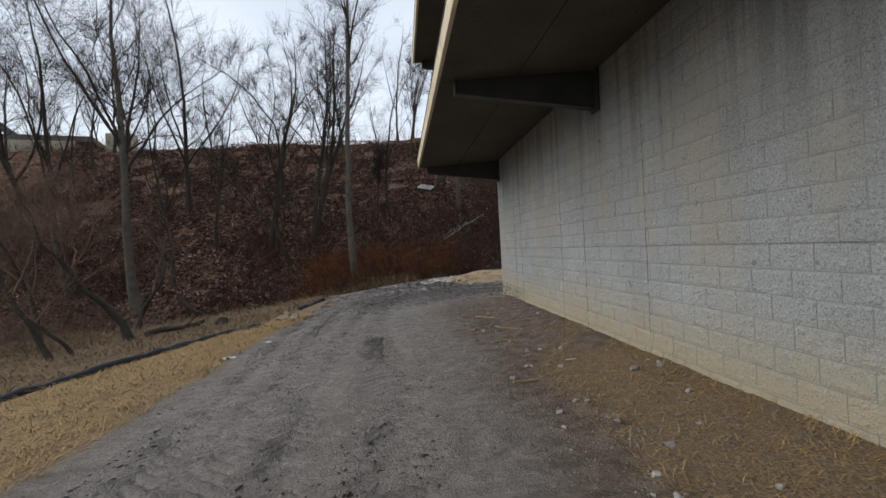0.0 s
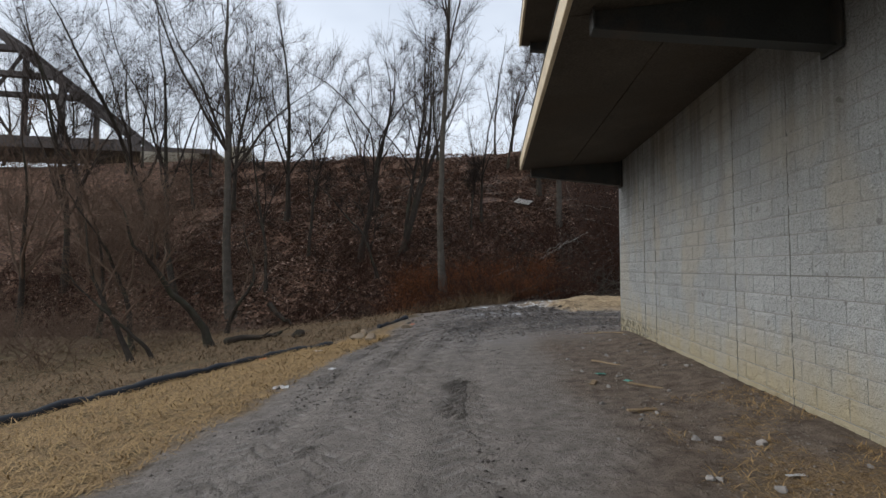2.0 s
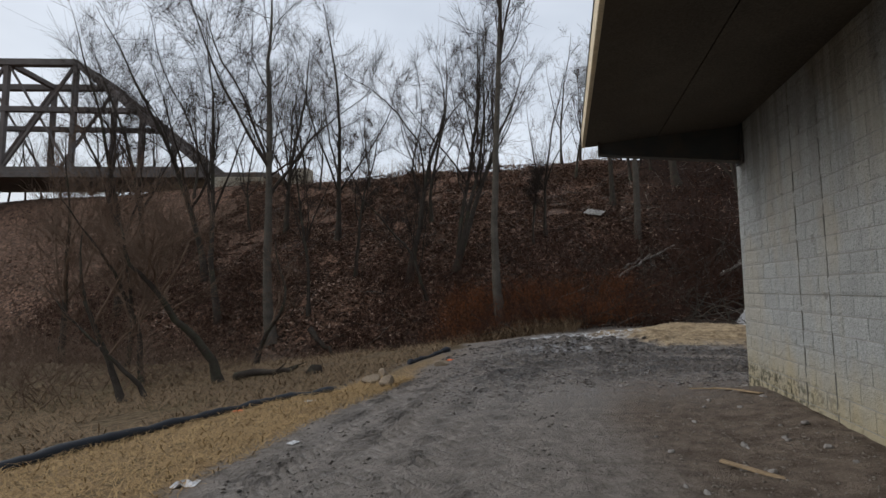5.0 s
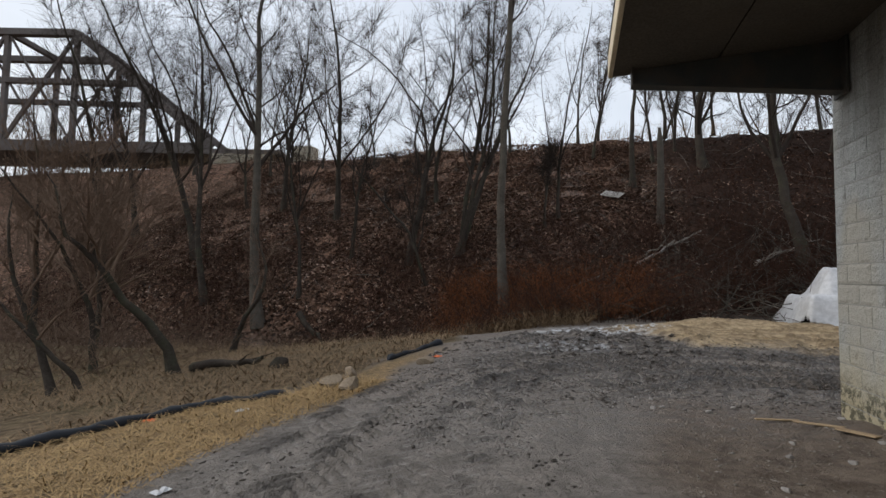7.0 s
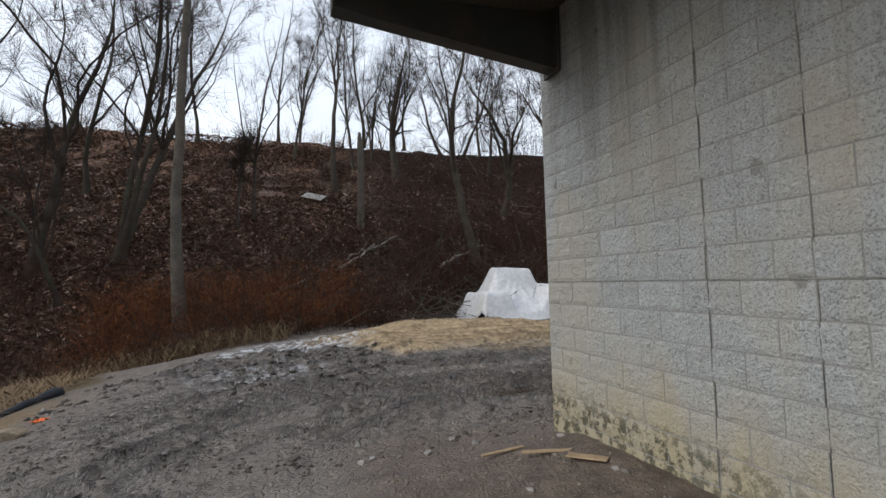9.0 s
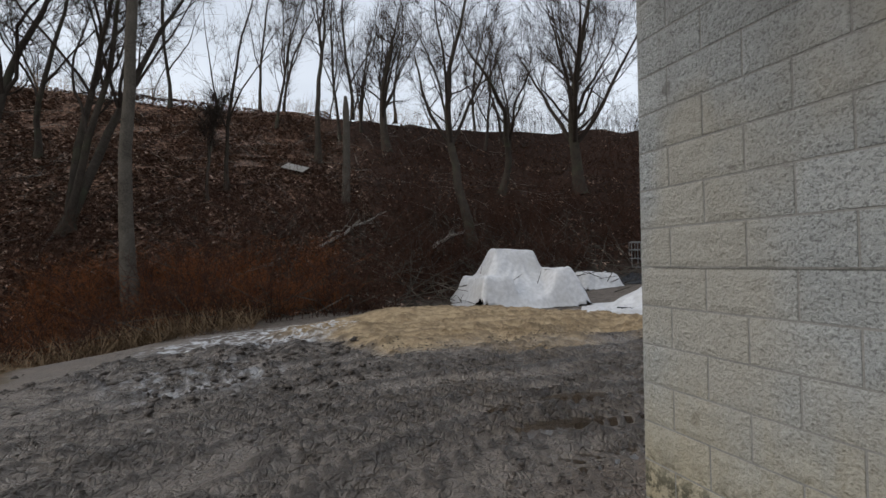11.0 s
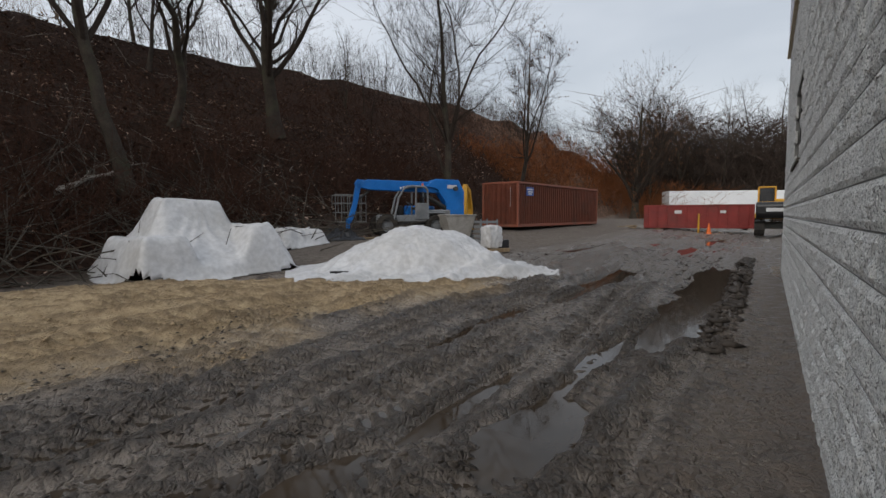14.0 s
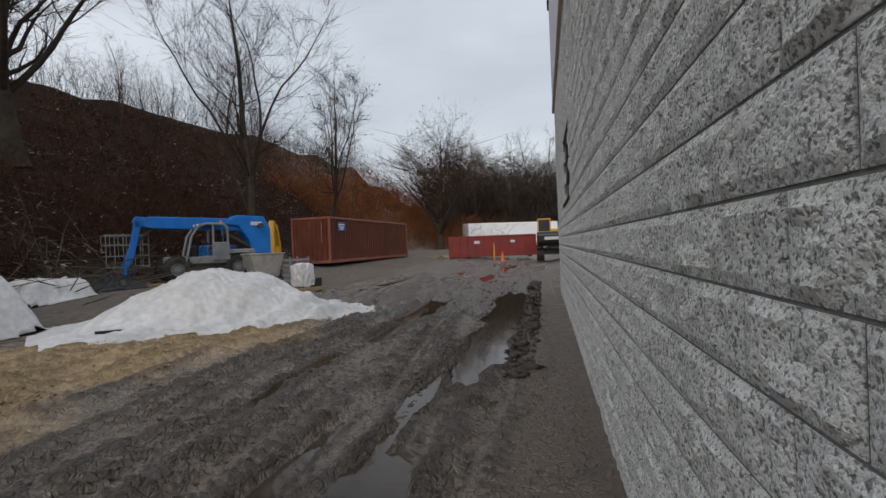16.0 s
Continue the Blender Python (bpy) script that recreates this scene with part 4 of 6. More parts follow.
fallen((2.4, 28.2, 0.12), (5.5, 30.7, 0.3), 0.085, 1, "bleached fallen log lying in brown brush")
fallen((-1.0, 26.4, 0.15), (1.2, 27.5, 0.3), 0.06, 2, "thin bleached fallen trunk in the brush")
fallen((7.0, 28.8, 0.4), (9.6, 30.4, 0.6), 0.085, 3, "pale fallen log against a tree foot")
fallen((2.8, 28.9, 0.1), (3.9, 28.3, 1.2), 0.05, 4, "pale broken branch propped in brush")
fallen((-12.5, 26.4, 0.5), (-10.2, 25.4, 0.1), 0.16, 5, "mossy fallen trunk by the ditch")
fallen((-9.2, 16.6, 0.1), (-7.4, 16.9, 0.15), 0.13, 6, "short log lying in the dry grass")


# brush, bracken, dry grass, straw and leaves: uncountable
def brush(name, places, stem, material, seed, twigs=4, lean=0.35, r=0.012):
    rs = np.random.RandomState(seed)
    t, tp, tq = Tubes(), [], []
    pl = np.array(places)
    for x, y, z in zip(pl[:, 0], pl[:, 1], land(pl[:, 0], pl[:, 1]) - 0.05):
        h = stem * (0.5 + rs.rand())
        l1 = wander(rs, (x, y, z), (rs.normal(0, lean), rs.normal(0, lean), 1), h, 4, 0.22, 0.0)
        t.add(l1, np.linspace(r, r * 0.42, 4), 3)
        i = rs.randint(1, 4, twigs)
        tp.append(l1[i])
        tq.append(l1[i] + np.stack([rs.normal(0, 0.8, twigs), rs.normal(0, 0.8, twigs), 0.3 + 0.5 * rs.rand(twigs)], -1) * h * 0.3)
    t.segments(np.concatenate(tp), np.concatenate(tq), r * 0.5, r * 0.25)
    ob = t.mesh(name, material)
    return tagged(ob, kind="stuff")


rb = np.random.RandomState(77)


def scatter(k, x0, x1, lo, hi, power=1.0):
    x = rb.uniform(x0, x1, k)
    foot = hill_line(x)[2]
    y = foot + lo + (hi - lo) * rb.rand(k) ** power
    keep = (fbm(x * 0.6, y * 0.6, 3) > -0.22) & ~((x > 4.5) & (x < 40) & (y < foot + 0.4 + 0.6 * (x > 14)))
    return list(zip(x[keep], y[keep]))


tagged(brush("brush", scatter(4200, -7, 27, -1.6, 5.5, 1.5), 1.5, MAT_BRUSH, 1, 4, 0.5), "tangled dark brown brush along the slope's foot", "brush")
tagged(brush("brush", scatter(2200, -32, -7, -0.5, 5.0, 1.3), 1.3, MAT_BRUSH, 2, 4, 0.4), "bare brown shrubs below the wooded slope", "brush")
tagged(brush("brush", scatter(1800, 20, 90, 0.0, 16.0, 1.0), 1.7, MAT_BRUSH, 3, 4, 0.4), "brown scrub on the bank above the yard", "brush")
tagged(brush("brush", scatter(2800, 6, 62, 1.0, 15.0, 1.1), 1.15, MAT_BRUSH, 10, 5, 0.55), "dense dark undergrowth over the bank", "brush")
tagged(brush("brush", scatter(900, -60, -24, -4.0, 18.0), 2.0, MAT_SHRUB, 17, 6, 0.5, 0.02), "bare brown scrub below the bridge", "brush")
tagged(brush("bracken", [(x, y) for x, y in scatter(1500, -5.5, 3.0, -0.6, 1.8)], 0.9, MAT_RUST_BRUSH, 4, 6, 0.6), "rust-red dead bracken at the slope's foot", "bracken")
tagged(brush("bracken", scatter(2600, 40, 84, 1.0, 9.0), 1.3, MAT_RUST_BRUSH, 5, 7, 0.6, 0.025), "rust-brown dead growth on the far bank", "bracken")
tagged(brush("shrub", list(zip(rb.uniform(-28, -11.5, 560), rb.uniform(13.5, 25, 560))), 1.6, MAT_SHRUB, 6, 8, 0.75), "leafless reddish shrubs beyond the ditch", "shrub")
tagged(brush("brush", list(zip(rb.uniform(62, 120, 1300), rb.uniform(19, 34, 1300))), 3.2, MAT_RUST_BRUSH, 9, 9, 0.4, 0.03), "brown thicket closing the yard's far end", "thicket")
tagged(brush("brush", list(zip(rb.uniform(84, 130, 1500), rb.uniform(0, 36, 1500))), 10.5, MAT_BRUSH_FAR, 16, 16, 0.25, 0.07), "dense bare woods beyond the parked trailer", "thicket")
xs_c = rb.uniform(15, 75, 1500)
tagged(brush("brush", list(zip(xs_c, hill_line(xs_c)[0] + rb.uniform(-2.5, 3, 1500))), 2.6, MAT_TWIG, 7, 5, 0.25), "bare scrub along the skyline", "brush")
xs_c = rb.uniform(-60, 15, 1300)
tagged(brush("brush", list(zip(xs_c, hill_line(xs_c)[0] + rb.uniform(-1.5, 3, 1300))), 1.0, MAT_DRYGRASS, 8, 4, 0.3), "dry weeds along the crest", "weeds")


def sticks(name, k, x0, x1, lo, hi, length, radius, material, label, seed, lift=0.12):
    """Dead branches lying criss-cross on the bank, most of them down the slope or along it."""
    rs = np.random.RandomState(seed)
    x = rs.uniform(x0, x1, k)
    y = hill_line(x)[2] + rs.uniform(lo, hi, k)
    a = rs.rand(k) * 6.283
    ln = length * (0.3 + rs.rand(k) ** 2 * 1.4)
    x2, y2 = x + np.cos(a) * ln, y + np.sin(a) * ln
    p = np.stack([x, y, land(x, y) + 0.02], -1)
    q = np.stack([x2, y2, land(x2, y2) + lift * (0.3 + 2.2 * rs.rand(k))], -1)
    t = Tubes()
    mid = (p + q) / 2 + rs.normal(0, 0.05, (k, 3)) * ln[:, None]
    t.segments(p, mid, radius, radius * 0.75)
    t.segments(mid, q, radius * 0.75, radius * 0.3)
    i = rs.rand(k) < 0.6
    t.segments(mid[i], mid[i] + (q[i] - p[i]) * 0.3 + rs.normal(0, 0.16, (int(i.sum()), 3)) * ln[i][:, None] + np.array([0, 0, 0.12]), radius * 0.5, radius * 0.2)
    return tagged(t.mesh(name, material), label, "dead branches", kind="stuff")


sticks("dead_branches", 1500, -30, 22, 0.5, 19, 1.6, 0.02, MAT_TWIG, "dark dead branches strewn over the leafy bank", 51)
sticks("dead_branches", 350, -26, 18, 0.5, 18, 1.8, 0.016, MAT_BIRCH, "bleached dead branches strewn over the leafy bank", 52, 0.1)
sticks("dead_branches", 420, -2, 16, -1.0, 3.5, 2.6, 0.022, MAT_BARK_PALE, "tangled fallen stems in the brush at the slope's foot", 53, 0.5)
tagged(brush("brush", scatter(1000, -30, 14, 0.5, 17.0), 1.5, MAT_BRUSH, 15, 5, 0.3), "thin bare saplings over the leafy slope", "brush")


def blades(name, places, length, width, seed, material, flat=0.5, ground_fn=None):
    rs = np.random.RandomState(seed)
    p = np.array(places)
    k = len(p)
    z = land(p[:, 0], p[:, 1]) + ruts(p[:, 0], p[:, 1])
    b = np.stack([p[:, 0], p[:, 1], z - 0.01], -1)
    a = rs.rand(k) * 6.283
    ln = length * (0.4 + rs.rand(k))
    up = np.clip(1 - flat + rs.normal(0, 0.25, k), 0.06, 1.2)
    d = np.stack([np.cos(a), np.sin(a), up], -1)
    d /= np.linalg.norm(d, axis=1)[:, None]
    s = np.stack([-np.sin(a), np.cos(a), 0 * a], -1) * width
    mid = b + d * (ln * 0.55)[:, None]
    tip = b + d * ln[:, None] + np.stack([np.cos(a), np.sin(a), -0.6 + 0 * a], -1) * (ln * 0.25)[:, None]
    co = np.stack([b - s, b + s, mid + s * 0.8, mid - s * 0.8, tip], 1).reshape(-1, 3)
    i = np.arange(k)[:, None] * 5
    fa = np.concatenate([i + np.array([[0, 1, 2]]), i + np.array([[0, 2, 3]]), i + np.array([[3, 2, 4]])])
    ob = grid_mesh(name, co, fa, material, smooth=False)
    return tagged(ob, kind="stuff")


def lumps(name, p, size, seed, material, label, category, flat=0.6):
    """Thousands of small irregular eight-faced lumps resting on the ground, in one mesh."""
    rs = np.random.RandomState(seed)
    p = np.asarray(p, float)
    k = len(p)
    z = land(p[:, 0], p[:, 1]) + ruts(p[:, 0], p[:, 1])
    s = size * (0.35 + rs.rand(k) ** 2.2 * 1.3)
    unit = np.array([[1, 0, 0], [0, 1, 0], [-1, 0, 0], [0, -1, 0], [0, 0, 1], [0, 0, -1]], float)
    a = rs.rand(k) * 6.283
    v = unit[None] * (0.65 + 0.7 * rs.rand(k, 6, 1)) + rs.normal(0, 0.18, (k, 6, 3))
    st = 1 + 0.9 * rs.rand(k)
    v[:, :, 0] *= st[:, None]
    v[:, :, 2] *= flat
    c, sn = np.cos(a)[:, None], np.sin(a)[:, None]
    v = np.stack([v[:, :, 0] * c - v[:, :, 1] * sn, v[:, :, 0] * sn + v[:, :, 1] * c, v[:, :, 2]], -1) * s[:, None, None]
    v += np.stack([p[:, 0], p[:, 1], z + s * flat * 0.25], -1)[:, None, :]
    f = np.array([[0, 1, 4], [1, 2, 4], [2, 3, 4], [3, 0, 4], [1, 0, 5], [2, 1, 5], [3, 2, 5], [0, 3, 5]])
    fa = (np.arange(k)[:, None, None] * 6 + f[None]).reshape(-1, 3)
    return tagged(grid_mesh(name, v.reshape(-1, 3), fa, material, smooth=False), label, category, kind="stuff")


MAT_CLOD = surface("fresh_mud_clods", (0.025, 0.02, 0.016), (0.085, 0.069, 0.057), 6.0, 0.7, 60.0, 0.004)
MAT_CLOD.node_tree.nodes["Principled BSDF"].inputs["Specular IOR Level"].default_value = 0.35
MAT_GRAVEL = surface("pale_gravel", (0.1, 0.085, 0.07), (0.28, 0.25, 0.22), 9.0, 0.9, 60.0, 0.002)
MAT_SANDCLOD = surface("sand_clods", (0.24, 0.17, 0.1), (0.46, 0.35, 0.22), 4.0, 0.9, 60.0, 0.003)


def spread_points(k, x0, x1, y0, y1, cut=0.0, scale=0.9):
    x, y = rb.uniform(x0, x1, k), rb.uniform(y0, y1, k)
    keep = fbm(x * scale + 31, y * scale, 4) > cut
    return np.stack([x[keep], y[keep]], -1)


def outside_wall(p):
    return p[~((p[:, 0] > WALL_X - 0.05) & (p[:, 1] < WALL_Y + 0.08))]


lane_x = np.array([-3.0, -2.55, -2.1, -1.7, -1.25, -0.6, -0.2])[rb.randint(0, 7, 5200)] + rb.normal(0, 0.17, 5200)
lane_y = rb.uniform(1.2, 15.5, 5200)
lane_keep = fbm(lane_x * 1.1 + 7, lane_y * 0.5, 3) > 0.02
lumps("mud_clods", np.stack([lane_x[lane_keep], lane_y[lane_keep]], -1), 0.015, 21, MAT_CLOD, "dark mud clods thrown up along the lane", "mud clods", 0.5)
pts_y = outside_wall(np.concatenate([spread_points(9000, -3.2, 7.0, 12.8, 18.8, 0.08, 0.8), spread_points(3500, 6.0, 14.0, 13.5, 18.0, 0.08, 0.8)]))
lumps("mud_clods", pts_y, 0.016, 22, MAT_CLOD, "churned dark mud clods in the yard", "mud clods", 0.55)
lumps("mud_clods", spread_points(1800, -3.2, 2.4, 16.6, 20.6, 0.0, 0.9), 0.036, 23, MAT_CLOD, "heaped mud clods outside the turn", "mud clods", 0.7)
lumps("mud_clods", spread_points(900, 8.0, 20.0, 13.25, 13.6, -0.6, 0.9), 0.045, 24, MAT_CLOD, "mud clods banked beside the wall path", "mud clods", 0.8)
lumps("mud_clods", spread_points(2600, 14.0, 42.0, 14.0, 22.0, 0.05, 0.4), 0.04, 25, MAT_CLOD, "scattered mud clods across the yard", "mud clods", 0.45)
lumps("gravel", outside_wall(np.concatenate([spread_points(5200, 0.7, 2.65, 1.0, 13.3, -0.15, 1.4), spread_points(1500, 2.7, 9.0, 12.75, 13.5, -0.3, 1.4)])), 0.009, 26, MAT_GRAVEL, "pale gravel strewn in bare dirt", "gravel", 0.7)
sp = spread_points(5200, 1.5, 13.0, 17.2, 23.6, -0.05, 0.8)
sp = sp[sand_mask(sp[:, 0], sp[:, 1]) > 0.4]
lumps("sand_clods", sp, 0.018, 27, MAT_SANDCLOD, "lumpy damp sand churned by wheels", "sand", 0.5)


def strip(k, y0, y1, near, far, power=1.0):
    y = rb.uniform(y0, y1, k)
    sock = np.interp(y, [0, 6, 8.3, 10, 11.5, 12.6, 13.4, 17, 20], [-10.0, -8.6, -7.6, -6.8, -6.2, -5.4, -4.2, -3.9, -3.0])
    verge = np.interp(y, [0, 3, 6, 11, 14, 17, 20], [-3.7, -3.6, -3.45, -3.35, -3.0, -3.1, -2.3])
    f = rb.rand(k) ** power
    return np.stack([verge + near + (sock - verge + far) * f, y], -1)


tagged(blades("straw", strip(26000, 1.5, 14.5, -0.1, 0.0), 0.2, 0.006, 11, MAT_STRAW, 0.62), "flattened straw over the muddy verge", "straw")
py = rb.uniform(1.0, 7.0, 8000)
px_ = 2.7 - 1.3 * rb.rand(8000) ** 1.2
keep = fbm(px_ * 1.1, py * 1.1, 4) > -0.15
tagged(blades("straw", np.stack([px_[keep], py[keep]], -1), 0.12, 0.004, 12, MAT_STRAW, 0.78), "loose straw strewn at the wall's foot", "straw")
gx_ = rb.uniform(-16, -3.6, 26000)
gy_ = rb.uniform(8, 25.5, 26000)
sockx = np.interp(gy_, [0, 6, 8.3, 10, 11.5, 12.6, 13.4, 17, 20, 26], [-10.0, -8.6, -7.6, -6.8, -6.2, -5.4, -4.2, -3.9, -3.0, -1.5])
keep = (gx_ < sockx - 0.1) & (fbm(gx_ * 0.5, gy_ * 0.5, 3) > -0.3)
tagged(blades("dry_grass", np.stack([gx_[keep], gy_[keep]], -1), 0.32, 0.009, 13, MAT_DRYGRASS, 0.45), "tufted brown winter grass beside the ditch", "grass")
gx_ = rb.uniform(-18, 0.5, 9000)
gy_ = hill_line(gx_)[2] - 2.6 + 2.4 * rb.rand(9000)
tagged(blades("tall_grass", np.stack([gx_, gy_], -1), 0.95, 0.006, 14, MAT_DRYGRASS, 0.15), "tall dry weeds along the ditch", "grass")
lx = np.concatenate([rb.uniform(-45, 45, 28000), rb.uniform(-32, 5, 92000)])
cr_, he_, fo_ = hill_line(lx)
ly = fo_ - 0.5 + (cr_ - fo_) * rb.rand(120000)
lz = land(lx, ly) + 0.03
lf = flakes("leaf_litter", np.stack([lx, ly, lz], -1), 0.12, rb, MAT_LEAF, None, 0.4)
tagged(lf, "brown fallen leaves covering the hillside", "leaves", kind="stuff")

# ---------------------------------------------------------------- things along the lane
MAT_SOCK = surface("black_geotextile", (0.008, 0.01, 0.014), (0.022, 0.026, 0.034), 6.0, 0.75, 90.0, 0.004)
MAT_ROCK = surface("tan_sandstone", (0.14, 0.105, 0.07), (0.3, 0.24, 0.175), 3.0, 0.9, 30.0, 0.01)
MAT_ROCK_GREY = surface("grey_stone", (0.14, 0.13, 0.12), (0.32, 0.3, 0.28), 6.0, 0.9, 40.0, 0.006, vary=0.4)
MAT_WHITE = surface("white_plastic_sheet", (0.5, 0.5, 0.505), (0.6, 0.6, 0.61), 1.2, 0.45, 8.0, 0.0008, dirt=(0.4, 0.375, 0.33), dirt_amount=0.45)
MAT_BLACK = surface("black_plastic", (0.006, 0.006, 0.007), (0.018, 0.018, 0.02), 4.0, 0.35, 40.0, 0.003)
MAT_PLANK = surface("weathered_lumber", (0.2, 0.14, 0.085), (0.36, 0.27, 0.17), 5.0, 0.85, 40.0, 0.002, vary=0.3)
MAT_RED = surface("red_container_paint", (0.17, 0.05, 0.028), (0.27, 0.085, 0.05), 1.5, 0.6, 40.0, 0.001, dirt=(0.09, 0.05, 0.035), dirt_amount=0.6)
MAT_DUMP = surface("red_dumpster_paint", (0.13, 0.014, 0.012), (0.24, 0.028, 0.023), 1.5, 0.55, 40.0, 0.001, dirt=(0.07, 0.035, 0.03), dirt_amount=0.6)
MAT_BLUE = surface("blue_machine_paint", (0.0, 0.11, 0.4), (0.012, 0.17, 0.54), 2.0, 0.4, 50.0, 0.001, dirt=(0.05, 0.08, 0.14), dirt_amount=0.4)
MAT_YELLOW = surface("yellow_machine_paint", (0.5, 0.25, 0.02), (0.68, 0.36, 0.03), 2.0, 0.45, 50.0, 0.001, dirt=(0.15, 0.09, 0.03))
MAT_GREY = surface("grey_machine_paint", (0.12, 0.13, 0.14), (0.24, 0.25, 0.26), 2.0, 0.5, 50.0, 0.001, dirt=(0.07, 0.06, 0.05))
MAT_RUBBER = surface("muddy_rubber", (0.015, 0.015, 0.015), (0.05, 0.045, 0.04), 4.0, 0.85, 40.0, 0.004, dirt=(0.12, 0.1, 0.08))
MAT_CRATE = surface("dull_galvanised_wire", (0.12, 0.12, 0.12), (0.22, 0.22, 0.21), 4.0, 0.5, 40.0, 0.001)
MAT_HOPPER = surface("cement_splashed_steel", (0.2, 0.19, 0.175), (0.36, 0.34, 0.31), 3.0, 0.85, 40.0, 0.003, dirt=(0.12, 0.1, 0.08))
MAT_ORANGE = surface("orange_cone_plastic", (0.65, 0.12, 0.02), (0.8, 0.18, 0.03), 3.0, 0.5, 40.0, 0.0005)
MAT_SIGN_BLUE = surface("blue_sign_print", (0.02, 0.06, 0.25), (0.03, 0.08, 0.32), 3.0, 0.5, 40.0, 0.0002)
MAT_TRUSS = surface("weathered_bridge_steel", (0.09, 0.08, 0.075), (0.16, 0.14, 0.13), 1.0, 0.8, 20.0, 0.002, dirt=(0.1, 0.06, 0.04))
MAT_PALE_STONE = surface("pale_pier_stone", (0.36, 0.32, 0.25), (0.5, 0.45, 0.36), 1.0, 0.9, 10.0, 0.01)
MAT_TRAILER = surface("white_trailer_panel", (0.66, 0.68, 0.7), (0.8, 0.81, 0.82), 0.8, 0.4, 20.0, 0.0005)


def gz(x, y):
    return float(land(np.array([x]), np.array([y]))[0] + ruts(np.array([x]), np.array([y]))[0])


def make_sock(points, seed):
    rs = np.random.RandomState(seed)
    p = np.array(points, float)
    d = np.concatenate([[0], np.cumsum(np.hypot(*np.diff(p, axis=0).T))])
    s = np.linspace(0, d[-1], int(d[-1] / 0.12))
    x, y = np.interp(s, d, p[:, 0]), np.interp(s, d, p[:, 1])
    x, y = x + 0.06 * fbm(s * 0.8, 0 * s + seed, 3), y + 0.12 * fbm(s * 0.8, 0 * s + seed + 9, 3)
    r = 0.075 + 0.05 * fbm(s * 0.7, 0 * s + 3.3 + seed, 2) + 0.02 * np.sin(s * 9) * rs.rand(len(s))
    r = np.clip(r, 0.04, 0.13)
    r[0] = r[-1] = 0.02
    z = land(x, y) + ruts(x, y) + r * 0.7
    t = Tubes()
    t.add(np.stack([x, y, z], -1), r, 10)
    ob = t.mesh("silt_sock", MAT_SOCK)
    tagged(ob, "black silt sock lying along the straw verge", "erosion sock")


make_sock([(-9.2, 4.6), (-8.4, 6.4), (-7.55, 8.3), (-6.85, 9.6), (-6.3, 10.9), (-5.9, 11.8), (-5.25, 12.8), (-4.3, 13.4)], 1)
make_sock([(-3.95, 16.6), (-3.9, 17.4), (-3.45, 19.1)], 2)


def rock(at, size, seed, material, label, name="rock", group=""):
    bm = bmesh.new()
    bmesh.ops.create_icosphere(bm, subdivisions=3, radius=1.0)
    rs = np.random.RandomState(seed)
    planes = [Vector(rs.normal(0, 1, 3)).normalized() for _ in range(9)]
    for v in bm.verts:
        c = v.co.copy()
        for pl in planes:
            k = c.dot(pl) - 0.62
            if k > 0:
                c -= pl * k * 0.92
        n = noise.noise(c * 2.3 + Vector((seed, 0, 0)))
        c *= 1 + 0.12 * n
        v.co = Vector((c.x * size[0], c.y * size[1], c.z * size[2]))
    ob = part(name, bm, material)
    ob.matrix_world = pose(at[0], at[1], gz(at[0], at[1]) + size[2] * 0.35, 0, 0, seed * 47)
    return tagged(ob, label, "rock", group)


rock((-3.85, 14.0), (0.26, 0.2, 0.17), 1, MAT_ROCK, "tan sandstone boulder at the lane's edge", group="boulders")
rock((-3.45, 13.8), (0.26, 0.17, 0.15), 2, MAT_ROCK, "split tan boulder beside the muddy lane", group="boulders")
rock((-3.9, 14.7), (0.22, 0.15, 0.15), 3, MAT_ROCK, "small tan boulder beside the muddy lane", group="boulders")
rock((-6.6, 16.4), (0.25, 0.2, 0.22), 4, MAT_BARK, "dark stump stub in dry grass")
rock((-2.9, 16.1), (0.22, 0.16, 0.12), 5, MAT_ROCK, "low tan stone half sunk in mud", group="boulders")
rst = random.Random(8)
for i in range(130):
    if i < 80:
        x, y = rst.uniform(0.9, 2.6), rst.uniform(1.5, 13.2)
    else:
        x, y = rst.uniform(-3.6, 1.0), rst.uniform(13, 19)
    s = rst.uniform(0.015, 0.05) * (1.5 if i % 9 == 0 else 1)
    rock((x, y), (s, s * 0.8, s * 0.6), 20 + i % 6, MAT_ROCK_GREY, "small grey stone in the dirt", "stone", "stones in the dirt")


def plank(at, size, turn, label, material=MAT_PLANK, name="plank"):
    ob = part(name, box(size, bevel=0.003), material)
    ob.matrix_world = pose(at[0], at[1], gz(*at) + size[2] / 2 + 0.012, rst.uniform(-3, 3), rst.uniform(-3, 3), turn)
    return tagged(ob, label, "plank", "scrap boards")


for at, size, turn in (((2.3, 12.0), (0.42, 0.05, 0.012), -20), ((2.45, 11.7), (0.3, 0.1, 0.012), -50), ((2.05, 12.3), (0.4, 0.035, 0.015), 5), ((1.6, 9.1), (0.5, 0.06, 0.02), -35),
                       ((1.15, 7.9), (0.28, 0.07, 0.015), 70), ((1.4, 6.6), (0.35, 0.05, 0.02), 15), ((1.75, 7.6), (0.45, 0.05, 0.02), -30), ((1.2, 4.3), (0.32, 0.03, 0.02), 10)):
    plank(at, size, turn, "short splintered scrap board on bare dirt")


